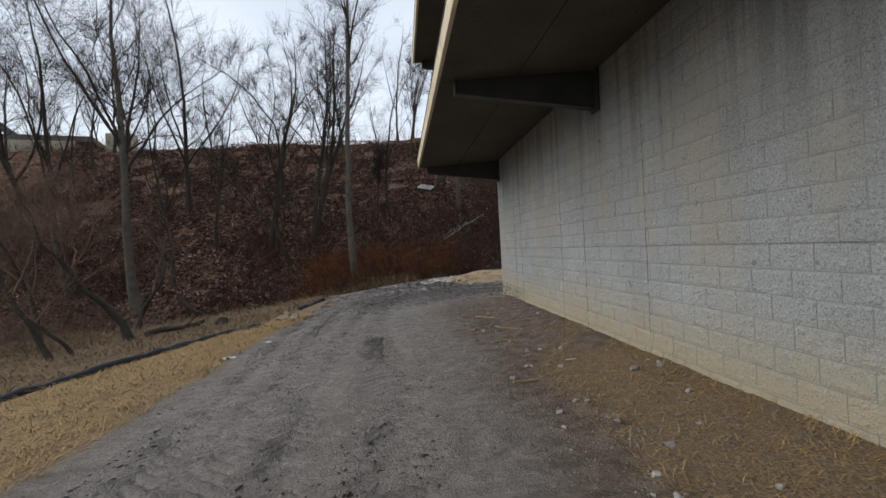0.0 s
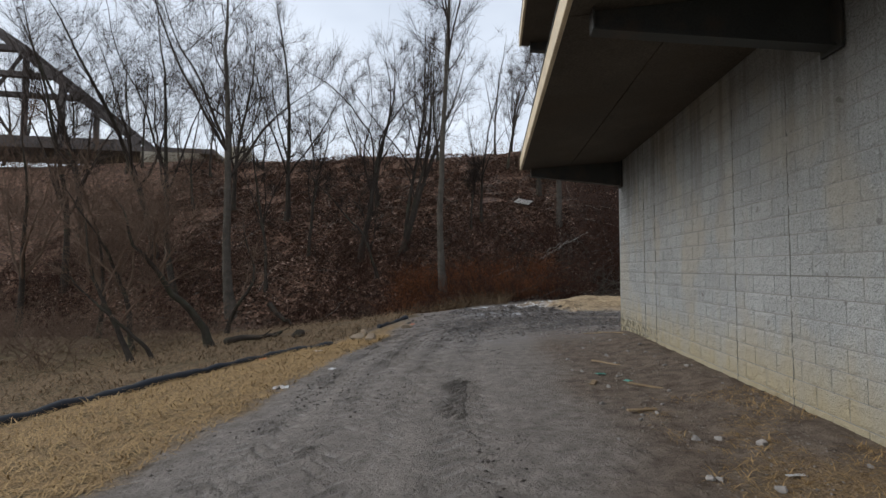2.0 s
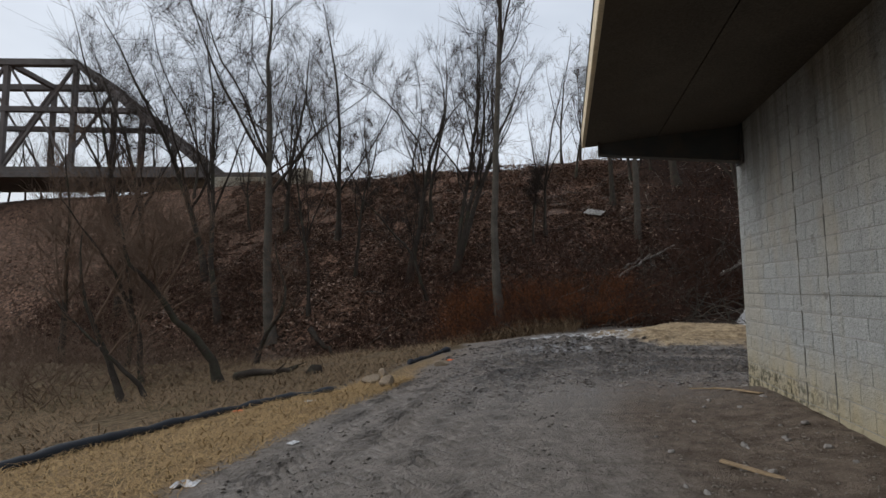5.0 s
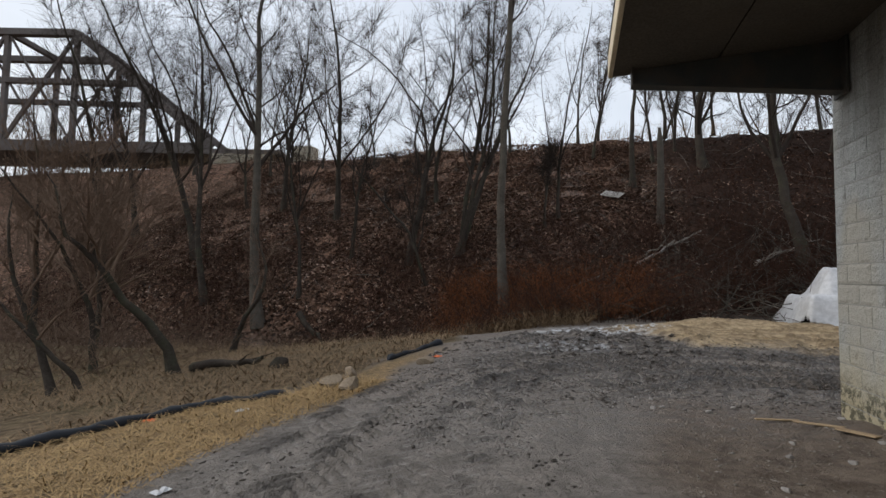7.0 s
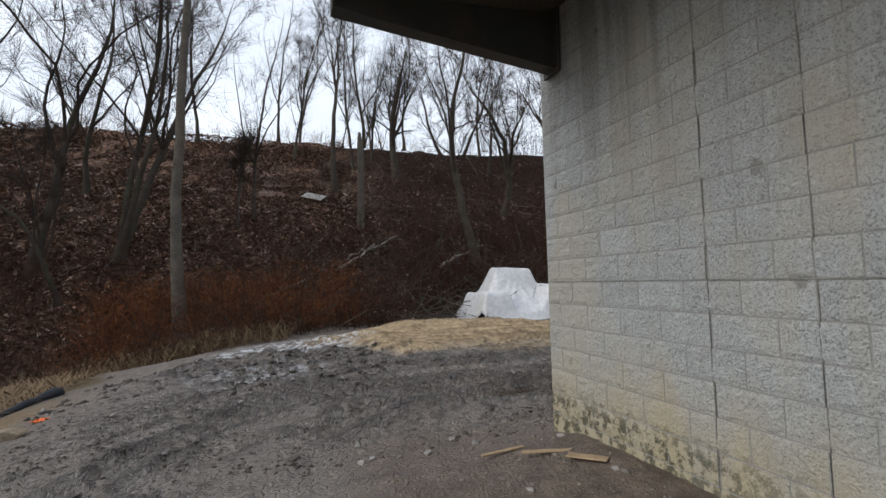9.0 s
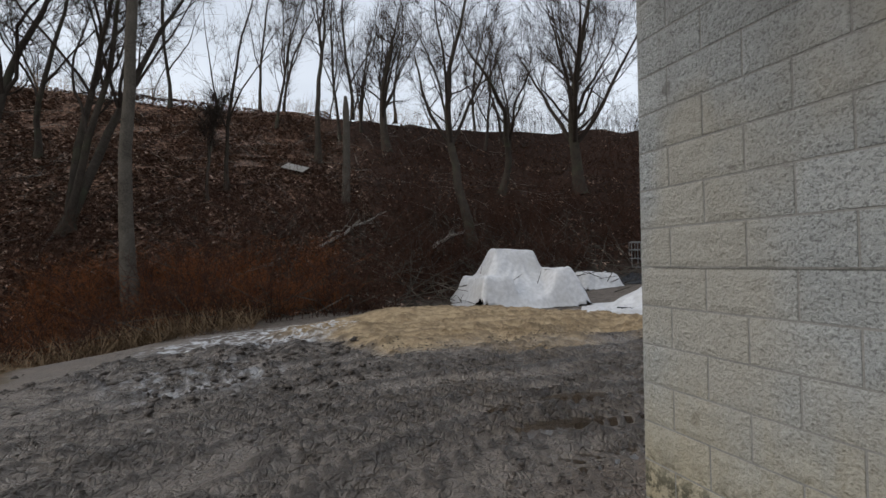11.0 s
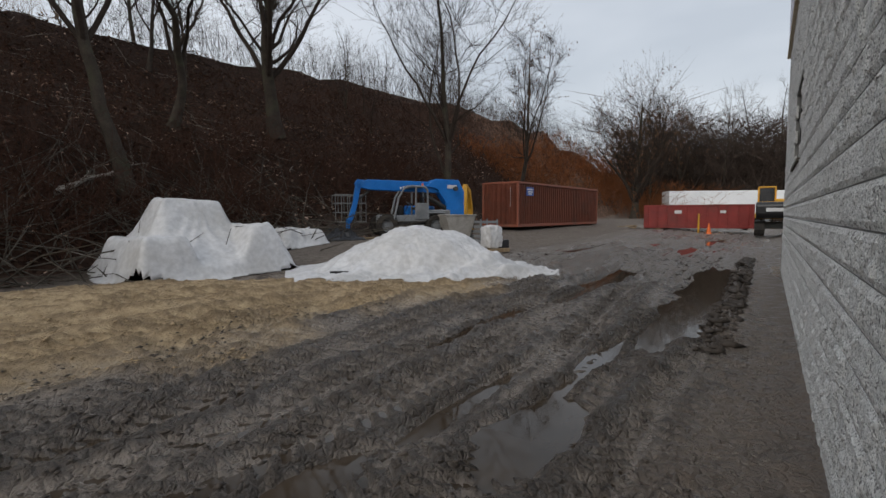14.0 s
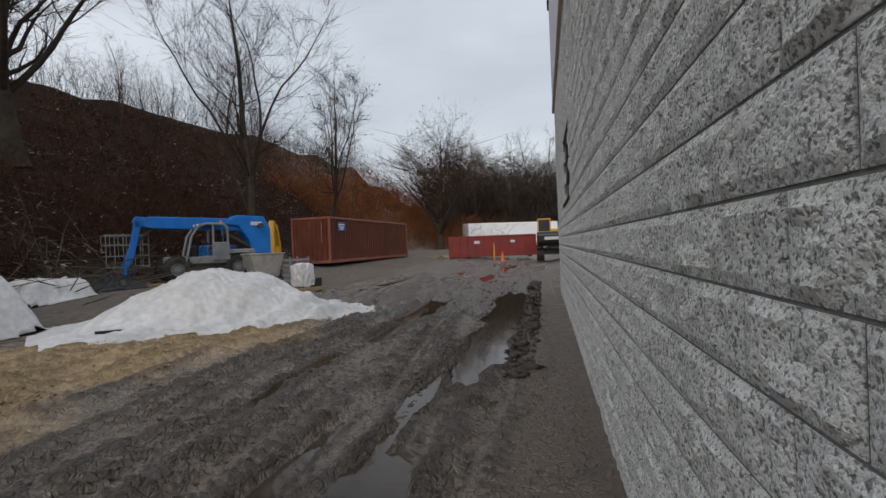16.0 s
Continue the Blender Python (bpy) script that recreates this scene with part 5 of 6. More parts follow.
def litter(at, size, turn, material, label):
    bm = bmesh.new()
    bmesh.ops.create_grid(bm, x_segments=5, y_segments=4, size=0.5)
    for v in bm.verts:
        v.co = Vector((v.co.x * size[0], v.co.y * size[1], 0.35 * min(size) * noise.noise(v.co * 4 + Vector((turn, 0, 0)))))
    bmesh.ops.solidify(bm, geom=bm.faces[:], thickness=0.002)
    ob = part("litter", bm, material)
    ob.matrix_world = pose(at[0], at[1], gz(*at) + 0.02, 0, 0, turn)
    tagged(ob, label, "litter")


MAT_GREEN = surface("green_plastic", (0.05, 0.2, 0.15), (0.1, 0.35, 0.28), 3.0, 0.4, 40.0, 0.0005)
MAT_REDBIT = surface("red_plastic", (0.4, 0.02, 0.02), (0.55, 0.04, 0.03), 3.0, 0.4, 40.0, 0.0005)
litter((-3.6, 8.6), (0.24, 0.16), 20, MAT_WHITE, "crumpled white paper on the straw verge")
litter((-4.4, 12.4), (0.2, 0.12), 50, MAT_WHITE, "white scrap of paper on straw")
litter((-3.2, 9.9), (0.14, 0.1), 80, MAT_WHITE, "torn white wrapper beside the lane")
litter((1.35, 8.4), (0.14, 0.09), 10, MAT_GREEN, "green plastic scrap on the dirt")
litter((1.6, 7.9), (0.1, 0.08), 40, MAT_GREEN, "small green plastic scrap on dirt")
litter((-1.3, 2.0), (0.05, 0.035), 60, MAT_REDBIT, "tiny red plastic scrap on mud")
litter((1.95, 4.9), (0.16, 0.03), 12, MAT_WHITE, "white plastic strip on straw")
litter((-5.6, 12.0), (0.16, 0.1), 25, MAT_ORANGE, "orange scrap beside the black sock")
litter((-2.9, 16.9), (0.22, 0.14), 75, MAT_ORANGE, "orange scrap on the verge")

sheet = part("sheet_metal", box((1.2, 0.7, 0.03), bevel=0.008), MAT_HOPPER)
sheet.matrix_world = pose(2.0, 35.3, float(land(2.0, 35.3)) + 0.3, 30, 14, -30)
tagged(sheet, "pale discarded sheet lying on the leafy slope", "sheet")


# ---------------------------------------------------------------- tarpaulins
def tarp(name, centre, turn, half, profile, skirt, seed, label, material=MAT_WHITE, res=0.07, fold=0.06):
    """A draped sheet: profile(u, v) gives the height over the ground inside the load; folds run down its sides and a skirt lies on the ground."""
    nu, nv = int(2 * (half[0] + skirt) / res), int(2 * (half[1] + skirt) / res)
    u, v = np.meshgrid(np.linspace(-half[0] - skirt, half[0] + skirt, nu), np.linspace(-half[1] - skirt, half[1] + skirt, nv), indexing="xy")
    h = profile(u, v)
    for _ in range(3):
        h[1:-1, 1:-1] = (h[1:-1, 1:-1] * 2 + h[:-2, 1:-1] + h[2:, 1:-1] + h[1:-1, :-2] + h[1:-1, 2:]) / 6
    ang = np.arctan2(v / half[1], u / half[0])
    rr = np.hypot(u / half[0], v / half[1])
    slope = np.hypot(*np.gradient(h, res))
    pleat = (0.55 - np.abs(np.sin(ang * 6.5 + 3.5 * fbm(u * 0.7 + seed, v * 0.7, 3)))) * np.clip(slope, 0, 1.2) * fold * 1.9
    wr = fbm(u * 1.1 + seed, v * 1.1, 2) * fold * 0.7 + np.abs(fbm(u * 0.7 + 3 * seed, v * 1.6, 2)) * fold * 0.9
    q = np.maximum(np.abs(u) / (half[0] + skirt), np.abs(v) / (half[1] + skirt))
    q = 0.55 * q + 0.45 * np.hypot(u / (half[0] + skirt), v / (half[1] + skirt))
    lap = 0.05 + 0.09 * np.abs(fbm(u * 2.2 + 7 * seed, v * 2.2, 3))
    h = h + (pleat + wr) * step(h, 0.02, 0.25) + lap * step(rr, 0.85, 1.0) * (1 - step(q, 0.8, 0.95))
    edge = 1.0 + 0.1 * fbm(ang * 2.2 + seed, rr * 0 + 1.7, 3)
    c, s = math.cos(radians(turn)), math.sin(radians(turn))
    x, y = centre[0] + u * c - v * s, centre[1] + u * s + v * c
    z = land(x, y) + ruts(x, y) + h + 0.012
    co = np.stack([x - centre[0], y - centre[1], z], -1).reshape(-1, 3)
    idx = np.arange(nu * nv).reshape(nv, nu)
    fa = np.stack([idx[:-1, :-1], idx[:-1, 1:], idx[1:, 1:], idx[1:, :-1]], -1).reshape(-1, 4)
    keep = (q <= 0.97 * edge).ravel()
    fa = fa[keep[fa].all(axis=1)]
    ob = grid_mesh(name, co, fa, material)
    ob.location = (centre[0], centre[1], 0)
    mod = ob.modifiers.new("thickness", "SOLIDIFY")
    mod.thickness = 0.006
    return tagged(ob, label, "tarpaulin")


def machine_shape(u, v):
    """The sheet stretched over a cab with a low bonnet on one side and a block on the other, sagging between them."""
    def tent(u0, u1, v0, v1, h, k):
        du, dv = np.maximum(np.maximum(u0 - u, u - u1), 0), np.maximum(np.maximum(v0 - v, v - v1), 0)
        return h - k * np.hypot(du, dv)
    cab = tent(-0.8, 0.55, 0.0, 0.9, 1.86 - 0.05 * u, 2.3)
    apron = tent(-0.7, 0.5, 0.0, 0.9, 1.35, 0.75)
    left = tent(-1.75, -0.85, -1.25, 0.9, 1.0 + 0.05 * u, 2.9)
    right = tent(0.78, 1.2, -1.2, 0.9, 1.2, 1.7)
    h = np.maximum(np.maximum(cab, apron), np.maximum(left, right))
    inside = np.minimum(np.minimum(u + 2.08, 2.05 - u), np.minimum(v + 1.62, 1.4 - v))
    h = np.clip(np.minimum(h, 3.0 * inside), 0, None)
    for cu, cv, ph in ((-0.85, -1.25, 0.3), (0.78, -1.2, 1.1), (-1.75, -1.25, 2.0), (1.2, -1.2, 0.6), (-0.8, 0.0, 1.7), (0.55, 0.0, 0.2)):
        r = np.hypot(u - cu, v - cv)
        h = h + 0.055 * np.cos(7 * np.arctan2(v - cv, u - cu) + ph) * r * np.exp(-r / 0.42) * 2.2 * step(h, 0.03, 0.2)
    return h


def heap_shape(u, v):
    r = np.hypot(u / 2.7, v / 1.55)
    return 1.22 * np.clip(1 - r ** 1.6, 0, 1) * (1 + 0.1 * fbm(u * 0.8, v * 0.8, 2))


def low_shape(u, v):
    top = np.interp(u, [-0.9, -0.75, -0.6, 0.2, 0.75, 0.95], [0.0, 0.6, 0.75, 0.55, 0.5, 0.0])
    return top * step(v, -0.65, -0.4) * step(-v, -0.65, -0.4)


tarp("tarpaulin", (8.85, 25.0), -3, (2.0, 1.5), machine_shape, 0.35, 1, "white plastic tarpaulin draped over a parked machine", res=0.045, fold=0.035)
tarp("tarpaulin", (12.0, 20.3), -38, (2.7, 1.6), heap_shape, 0.8, 2, "white plastic tarpaulin spread over a rounded heap", res=0.05, fold=0.032)
tarp("tarpaulin", (13.2, 26.6), -8, (0.95, 0.65), low_shape, 0.15, 3, "small white tarpaulin over stacked goods", res=0.05)
tarp("plastic_sheeting", (15.2, 26.5), -20, (0.85, 0.5), lambda u, v: 0.42 * np.clip(1 - np.hypot(u / 0.85, v / 0.5) ** 2, 0, 1) * (1 + fbm(u * 3, v * 3, 3)), 0.15, 4,
     "crumpled black plastic sheeting on the mud", MAT_BLACK, 0.05, 0.12)
for k, (a, b, tr) in enumerate((((10.35, 20.2), 2.2, -38), ((11.9, 18.9), 1.8, -30), ((13.7, 18.5), 1.2, -22))):
    plank(a, (b, 0.12, 0.05), tr, "dark board weighting the tarpaulin's hem", MAT_BLACK, "board")
for k in range(3):
    plank((15.9 + 0.12 * k, 26.3 - 0.16 * k), (1.4, 0.14, 0.06), -30 + 5 * k, "pale board lying beside black sheeting")


# ---------------------------------------------------------------- machines and containers
def wheel(parent, at, r, w, rim_mat, axis="Y"):
    bm = bmesh.new()
    prof = [(r * 0.55, -w * 0.5), (r * 0.86, -w * 0.52), (r * 0.97, -w * 0.4), (r, -w * 0.15), (r, w * 0.15), (r * 0.97, w * 0.4), (r * 0.86, w * 0.52), (r * 0.55, w * 0.5)]
    n = 26
    rings = [[bm.verts.new((a * math.cos(k * 2 * math.pi / n), b, a * math.sin(k * 2 * math.pi / n))) for a, b in prof] for k in range(n)]
    for k in range(n):
        p, q = rings[k], rings[(k + 1) % n]
        for j in range(len(prof) - 1):
            bm.faces.new((p[j], p[j + 1], q[j + 1], q[j]))
    for k in range(n):
        a = k * 2 * math.pi / n
        for sgn in (-1, 1):
            box((0.05, w * 0.42, 0.06), (r * math.cos(a), sgn * w * 0.22, r * math.sin(a)), 0.0, (0, -math.degrees(a), sgn * 25), bm)
    bmesh.ops.recalc_face_normals(bm, faces=bm.faces[:])
    tyre = part("tyre", moved(bm, pose(*at)), MAT_RUBBER, parent)
    hub = bmesh.new()
    bmesh.ops.create_cone(hub, cap_ends=True, segments=20, radius1=r * 0.56, radius2=r * 0.56, depth=w * 0.5, matrix=pose(0, 0, 0, 90, 0, 0))
    bmesh.ops.create_cone(hub, cap_ends=True, segments=12, radius1=r * 0.25, radius2=r * 0.18, depth=w * 0.9, matrix=pose(0, 0, 0, 90, 0, 0))
    part("rim", moved(hub, pose(*at)), rim_mat, tyre)


def make_telehandler(at, turn):
    """X runs to the machine's fork end."""
    t = thing("telehandler", pose(at[0], at[1], gz(*at) + 0.02, 0, 0, turn) @ Matrix.Diagonal((0.9, 0.9, 0.94, 1)), "blue telescopic handler with a grey open cab, parked", "telehandler")
    body = bmesh.new()
    box((3.3, 0.8, 0.5), (-0.1, 0, 0.75), 0.05, bm=body)
    box((1.2, 1.5, 0.55), (-1.3, 0, 0.95), 0.06, bm=body)
    part("chassis", body, MAT_GREY, t)
    part("engine_cover", box((1.5, 0.55, 0.75), (-0.7, -0.62, 1.05), 0.08), MAT_BLUE, t)
    for x in (1.25, -1.1):
        for y in (-0.78, 0.78):
            wheel(t, (x, y, 0.5), 0.5, 0.36, MAT_GREY)
    for y in (-0.78, 0.78):
        part("mudguard", box((0.85, 0.4, 0.06), (-1.1, y, 1.08), 0.02), MAT_GREY, t)
    # boom: root at the rear, lying level and dropping at the fork end
    part("boom", prism([(-1.6, 2.0), (-1.5, 2.52), (2.05, 2.58), (2.3, 2.48), (2.3, 2.2), (2.0, 2.12)], 0.42, "Y", 0.03), MAT_BLUE, t)
    for y in (-0.32, 0.32):
        frame_side = part("boom_mount", prism([(-2.75, 0.85), (-2.75, 2.1), (-2.45, 2.62), (-1.25, 2.66), (-0.75, 2.3), (-1.35, 2.2), (-1.8, 1.55), (-1.9, 0.85)], 0.1, "Y", 0.02), MAT_BLUE, t)
        frame_side.location.y = y
        part("pivot_pin", rod((-2.2, y - 0.08, 2.2), (-2.2, y + 0.08, 2.2), 0.11, None, 14), MAT_STEEL_DARK, frame_side)
    part("rear_casting", box((0.7, 0.5, 1.1), (-2.35, 0, 1.4), 0.06), MAT_BLUE, t)
    part("boom_extension", prism([(2.2, 2.2), (2.2, 2.56), (2.5, 2.58), (2.62, 2.4), (2.5, 2.15)], 0.3, "Y", 0.02), MAT_BLUE, t)
    part("boom_head", prism([(2.3, 2.4), (2.55, 2.46), (2.72, 1.5), (2.95, 0.8), (2.85, 0.62), (2.7, 0.8), (2.52, 1.4)], 0.3, "Y", 0.02), MAT_BLUE, t)
    part("lift_cylinder", rod((-1.9, -0.1, 1.3), (-0.3, -0.1, 2.2), 0.09), MAT_STEEL_DARK, t)
    part("lift_cylinder", rod((-1.9, 0.1, 1.3), (-0.3, 0.1, 2.2), 0.09), MAT_STEEL_DARK, t)
    part("tilt_cylinder", rod((1.9, 0, 2.1), (2.68, 0, 1.5), 0.05), MAT_STEEL_DARK, t)
    carriage = part("fork_carriage", box((0.08, 1.0, 0.45), (2.95, 0, 0.6), 0.02), MAT_BLUE, t)
    for y in (-0.35, 0.35):
        part("fork", box((1.0, 0.1, 0.045), (3.45, y, 0.38), 0.008), MAT_STEEL_DARK, carriage)
    cab = bmesh.new()
    for y in (0.16, 0.92):
        ring = [(0.95, 0.75), (0.72, 1.75), (0.45, 2.16), (0.1, 2.27), (-0.55, 2.24), (-0.68, 2.1), (-0.72, 0.8)]
        for (x0, z0), (x1, z1) in zip(ring[:-1], ring[1:]):
            rod((x0, y, z0), (x1, y, z1), 0.05, 0.05, 8, cab)
        rod((-0.1, y, 0.8), (-0.12, y, 2.25), 0.045, 0.045, 8, cab)
    box((0.9, 0.8, 0.07), (-0.15, 0.54, 2.27), 0.03, bm=cab)
    box((0.62, 0.06, 0.75), (-0.4, 0.93, 1.15), 0.03, bm=cab)
    box((1.5, 0.74, 0.3), (0.1, 0.54, 0.82), 0.04, bm=cab)
    part("cab", cab, MAT_GREY, t, "grey rounded cab frame with an open doorway")
    part("beacon", rod((-0.55, 0.54, 2.3), (-0.55, 0.54, 2.42), 0.05), MAT_ORANGE, t)
    part("dashboard", box((0.3, 0.6, 0.5), (0.62, 0.54, 1.15), 0.06), MAT_BLACK, t)
    seat = box((0.45, 0.45, 0.14), (-0.3, 0.52, 1.28), 0.04)
    box((0.12, 0.45, 0.55), (-0.5, 0.52, 1.55), 0.04, bm=seat)
    part("seat", seat, MAT_BLACK, t)
    st = rod((0.3, 0.52, 1.15), (0.12, 0.52, 1.5), 0.02)
    rod((0.12, 0.52, 1.49), (0.1, 0.52, 1.53), 0.17, 0.17, 18, st)
    part("steering_wheel", st, MAT_BLACK, t)
    for y in (0.25, 0.8):
        part("headlight", rod((0.42, y, 2.2), (0.48, y, 2.2), 0.06), MAT_WHITE, t)
    part("decal", box((0.5, 0.006, 0.16), (-2.1, 0.405, 2.3), 0.0), MAT_WHITE, t, "plain white decal")
    return t


make_telehandler((18.75, 26.0), 143)


def make_container(at, turn):
    c = thing("shipping_container", pose(at[0], at[1], gz(at[0] + 5, at[1] + 1) + 0.04, 0, 0, turn), "rust-red corrugated steel shipping container on the mud", "container")
    L, W, H = 12.19, 2.44, 2.59

    def corrugated(length, height):
        bm = bmesh.new()
        n = int(length / 0.28)
        xs = []
        for i in range(n):
            x = i * length / n
            w = length / n
            xs += [(x, 0), (x + w * 0.28, 0), (x + w * 0.4, 0.055), (x + w * 0.86, 0.055)]
        xs.append((length, 0))
        lo = [bm.verts.new((x, y, 0)) for x, y in xs]
        hi = [bm.verts.new((x, y, height)) for x, y in xs]
        for i in range(len(xs) - 1):
            bm.faces.new((lo[i], lo[i + 1], hi[i + 1], hi[i]))
        bmesh.ops.solidify(bm, geom=bm.faces[:], thickness=0.004)
        return bm
    part("side_wall", moved(corrugated(L - 0.24, H - 0.3), pose(0.12, 0.03, 0.17)), MAT_RED, c)
    part("side_wall", moved(corrugated(L - 0.24, H - 0.3), pose(0.12, W - 0.07, 0.17)), MAT_RED, c)
    part("end_wall", moved(corrugated(W - 0.24, H - 0.3), pose(0.07, 0.12, 0.17, 0, 0, 90)), MAT_RED, c)
    part("end_wall", box((0.05, W - 0.24, H - 0.3), (L - 0.05, W / 2, H / 2), 0.01), MAT_RED, c)
    part("roof", box((L - 0.1, W - 0.1, 0.04), (L / 2, W / 2, H - 0.05), 0.01), MAT_RED, c)
    part("floor", box((L - 0.1, W - 0.1, 0.08), (L / 2, W / 2, 0.13), 0.01), MAT_STEEL_DARK, c)
    for x in (0.06, L - 0.06):
        for y in (0.06, W - 0.06):
            part("corner_post", box((0.12, 0.12, H), (x, y, H / 2), 0.012), MAT_RED, c)
    for z in (0.085, H - 0.06):
        for y in (0.05, W - 0.05):
            part("rail", box((L - 0.24, 0.1, 0.12 if z > 1 else 0.17), (L / 2, y, z), 0.012), MAT_RED, c)
        for x in (0.05, L - 0.05):
            part("rail", box((0.1, W - 0.24, 0.12 if z > 1 else 0.17), (x, W / 2, z), 0.012), MAT_RED, c)
    sign = part("sign", box((0.9, 0.008, 0.5), (1.35, -0.012, 2.05), 0.0), MAT_SIGN_BLUE, c, "blue rental sign with plain white bars")
    for k, (w, dz) in enumerate(((0.7, 0.12), (0.6, -0.02), (0.4, -0.14))):
        part("lettering", box((w, 0.006, 0.08), (1.35, -0.02, 2.05 + dz), 0.0), MAT_WHITE, sign)
    for k in range(7):
        part("lettering", box((0.006, 0.04, 0.07), (-0.012, 0.5, 2.2 - 0.16 * k), 0.0), MAT_WHITE, c)
    return c


make_container((26.9, 24.6), -4)


def make_dumpster(at, turn):
    d = thing("dumpster", pose(at[0], at[1], gz(*at) + 0.03, 0, 0, turn), "open red roll-off dumpster with ribbed sides", "dumpster")
    L, W, H = 6.9, 2.4, 1.75
    for y in (-W / 2, W / 2):
        part("side", box((L, 0.05, H - 0.2), (0, y, 0.2 + (H - 0.2) / 2), 0.01), MAT_DUMP, d)
        for k in range(11):
            part("rib", box((0.09, 0.09, H - 0.3), (-L / 2 + 0.25 + k * 0.64, y + math.copysign(0.06, y), H / 2 + 0.08), 0.012), MAT_DUMP, d)
        part("top_rail", box((L, 0.14, 0.12), (0, y, H), 0.015), MAT_DUMP, d)
        part("bottom_rail", box((L, 0.14, 0.16), (0, y, 0.22), 0.015), MAT_DUMP, d)
        part("marking", box((0.45, 0.006, 0.22), (-1.2, y + math.copysign(0.115, y), 1.3), 0.0), MAT_WHITE, d, "plain white marking")
        part("marking", box((0.35, 0.006, 0.18), (1.6, y + math.copysign(0.115, y), 1.3), 0.0), MAT_WHITE, d, "plain white marking")
    for x in (-L / 2, L / 2):
        part("end", box((0.05, W - 0.1, H - 0.2), (x, 0, 0.2 + (H - 0.2) / 2), 0.01), MAT_DUMP, d)
    part("base", box((L - 0.1, W - 0.1, 0.1), (0, 0, 0.2), 0.01), MAT_STEEL_DARK, d)
    for x in (-L / 2 + 0.4, L / 2 - 0.4):
        for y in (-0.8, 0.8):
            part("roller", rod((x, y - 0.1, 0.1), (x, y + 0.1, 0.1), 0.11, None, 14), MAT_STEEL_DARK, d)
    return d


make_dumpster((41.6, 17.3), -82)


def make_excavator(at, turn, label, arm=True):
    """X runs to the front; the counterweight is at the rear."""
    e = thing("excavator", pose(at[0], at[1], gz(*at) + 0.02, 0, 0, turn), label, "excavator")
    for y in (-1.05, 1.05):
        out = [(-1.75, 0.35), (-1.6, 0.08), (-1.3, 0.0), (1.3, 0.0), (1.6, 0.08), (1.75, 0.35), (1.65, 0.68), (1.3, 0.82), (-1.3, 0.82), (-1.65, 0.68)]
        tr = part("track", moved(prism(out, 0.5, "Y", 0.02), pose(0, y, 0)), MAT_RUBBER, e)
        for k in range(12):
            part("track_plate", box((0.2, 0.54, 0.04), (-1.45 + 0.265 * k, y, 0.84), 0.006), MAT_STEEL_DARK, tr)
    part("undercarriage", box((2.2, 1.7, 0.4), (0, 0, 0.6), 0.04), MAT_STEEL_DARK, e)
    part("house", box((2.3, 2.5, 0.75), (-0.1, 0, 1.35), 0.08), MAT_YELLOW, e)
    cw = prism([(-1.95, 1.0), (-2.15, 1.25), (-2.15, 1.75), (-1.95, 1.95), (-1.25, 1.95), (-1.25, 1.0)], 2.5, "Y", 0.06)
    weight = part("counterweight", cw, MAT_BLACK, e, "black counterweight with a plain white bar")
    part("lettering", box((0.008, 1.5, 0.2), (-2.157, 0, 1.5), 0.0), MAT_WHITE, weight)
    part("engine_hood", box((1.1, 1.4, 0.35), (-0.95, -0.35, 1.95), 0.06), MAT_YELLOW, e)
    cab = bmesh.new()
    box((1.5, 0.9, 0.1), (0.45, 0.75, 2.85), 0.03, bm=cab)
    for x in (-0.25, 1.15):
        for y in (0.33, 1.17):
            box((0.09, 0.09, 1.15), (x, y, 2.25), 0.015, bm=cab)
    box((1.5, 0.9, 0.5), (0.45, 0.75, 1.75), 0.03, bm=cab)
    part("cab", cab, MAT_YELLOW, e)
    for y in (0.33, 1.17):
        part("cab_glass", box((1.3, 0.02, 0.8), (0.45, y, 2.4), 0.0), MAT_GLASS_DARK, e)
    for x in (-0.25, 1.15):
        part("cab_glass", box((0.02, 0.74, 0.8), (x, 0.75, 2.4), 0.0), MAT_GLASS_DARK, e)
    if arm:
        part("boom", prism([(0.9, 1.5), (2.2, 3.4), (3.6, 3.9), (3.7, 3.6), (2.5, 3.0), (1.4, 1.4)], 0.4, "Y", 0.03), MAT_YELLOW, e)
        part("stick", prism([(3.4, 4.0), (3.8, 3.95), (3.9, 2.0), (3.7, 1.6), (3.55, 2.0)], 0.3, "Y", 0.03), MAT_YELLOW, e)
        part("bucket", prism([(3.4, 1.7), (3.95, 1.75), (4.1, 1.1), (3.7, 0.7), (3.1, 0.8), (3.35, 1.15)], 0.8, "Y", 0.03), MAT_STEEL_DARK, e)
        part("boom_cylinder", rod((1.2, 0.3, 1.3), (2.3, 0.3, 2.9), 0.07), MAT_STEEL_DARK, e)
        part("stick_cylinder", rod((2.2, 0, 3.55), (3.5, 0, 4.0), 0.06), MAT_STEEL_DARK, e)
    return e


make_excavator((36.9, 12.3), 0, "yellow excavator seen from its black counterweight end", False)
mini = thing("folded_digger", pose(23.6, 25.9, gz(23.6, 25.9) + 0.05, 0, 0, 200), "folded yellow digger boom with bucket, standing on mud", "digger")
part("boom", prism([(-0.7, 0.0), (-0.55, 1.3), (0.1, 2.2), (0.75, 2.35), (0.75, 2.1), (0.25, 1.95), (-0.25, 1.2), (-0.3, 0.0)], 0.3, "Y", 0.02), MAT_YELLOW, mini)
part("stick", prism([(0.55, 2.4), (0.85, 2.4), (0.95, 0.8), (0.75, 0.5), (0.65, 0.8)], 0.22, "Y", 0.02), MAT_YELLOW, mini)
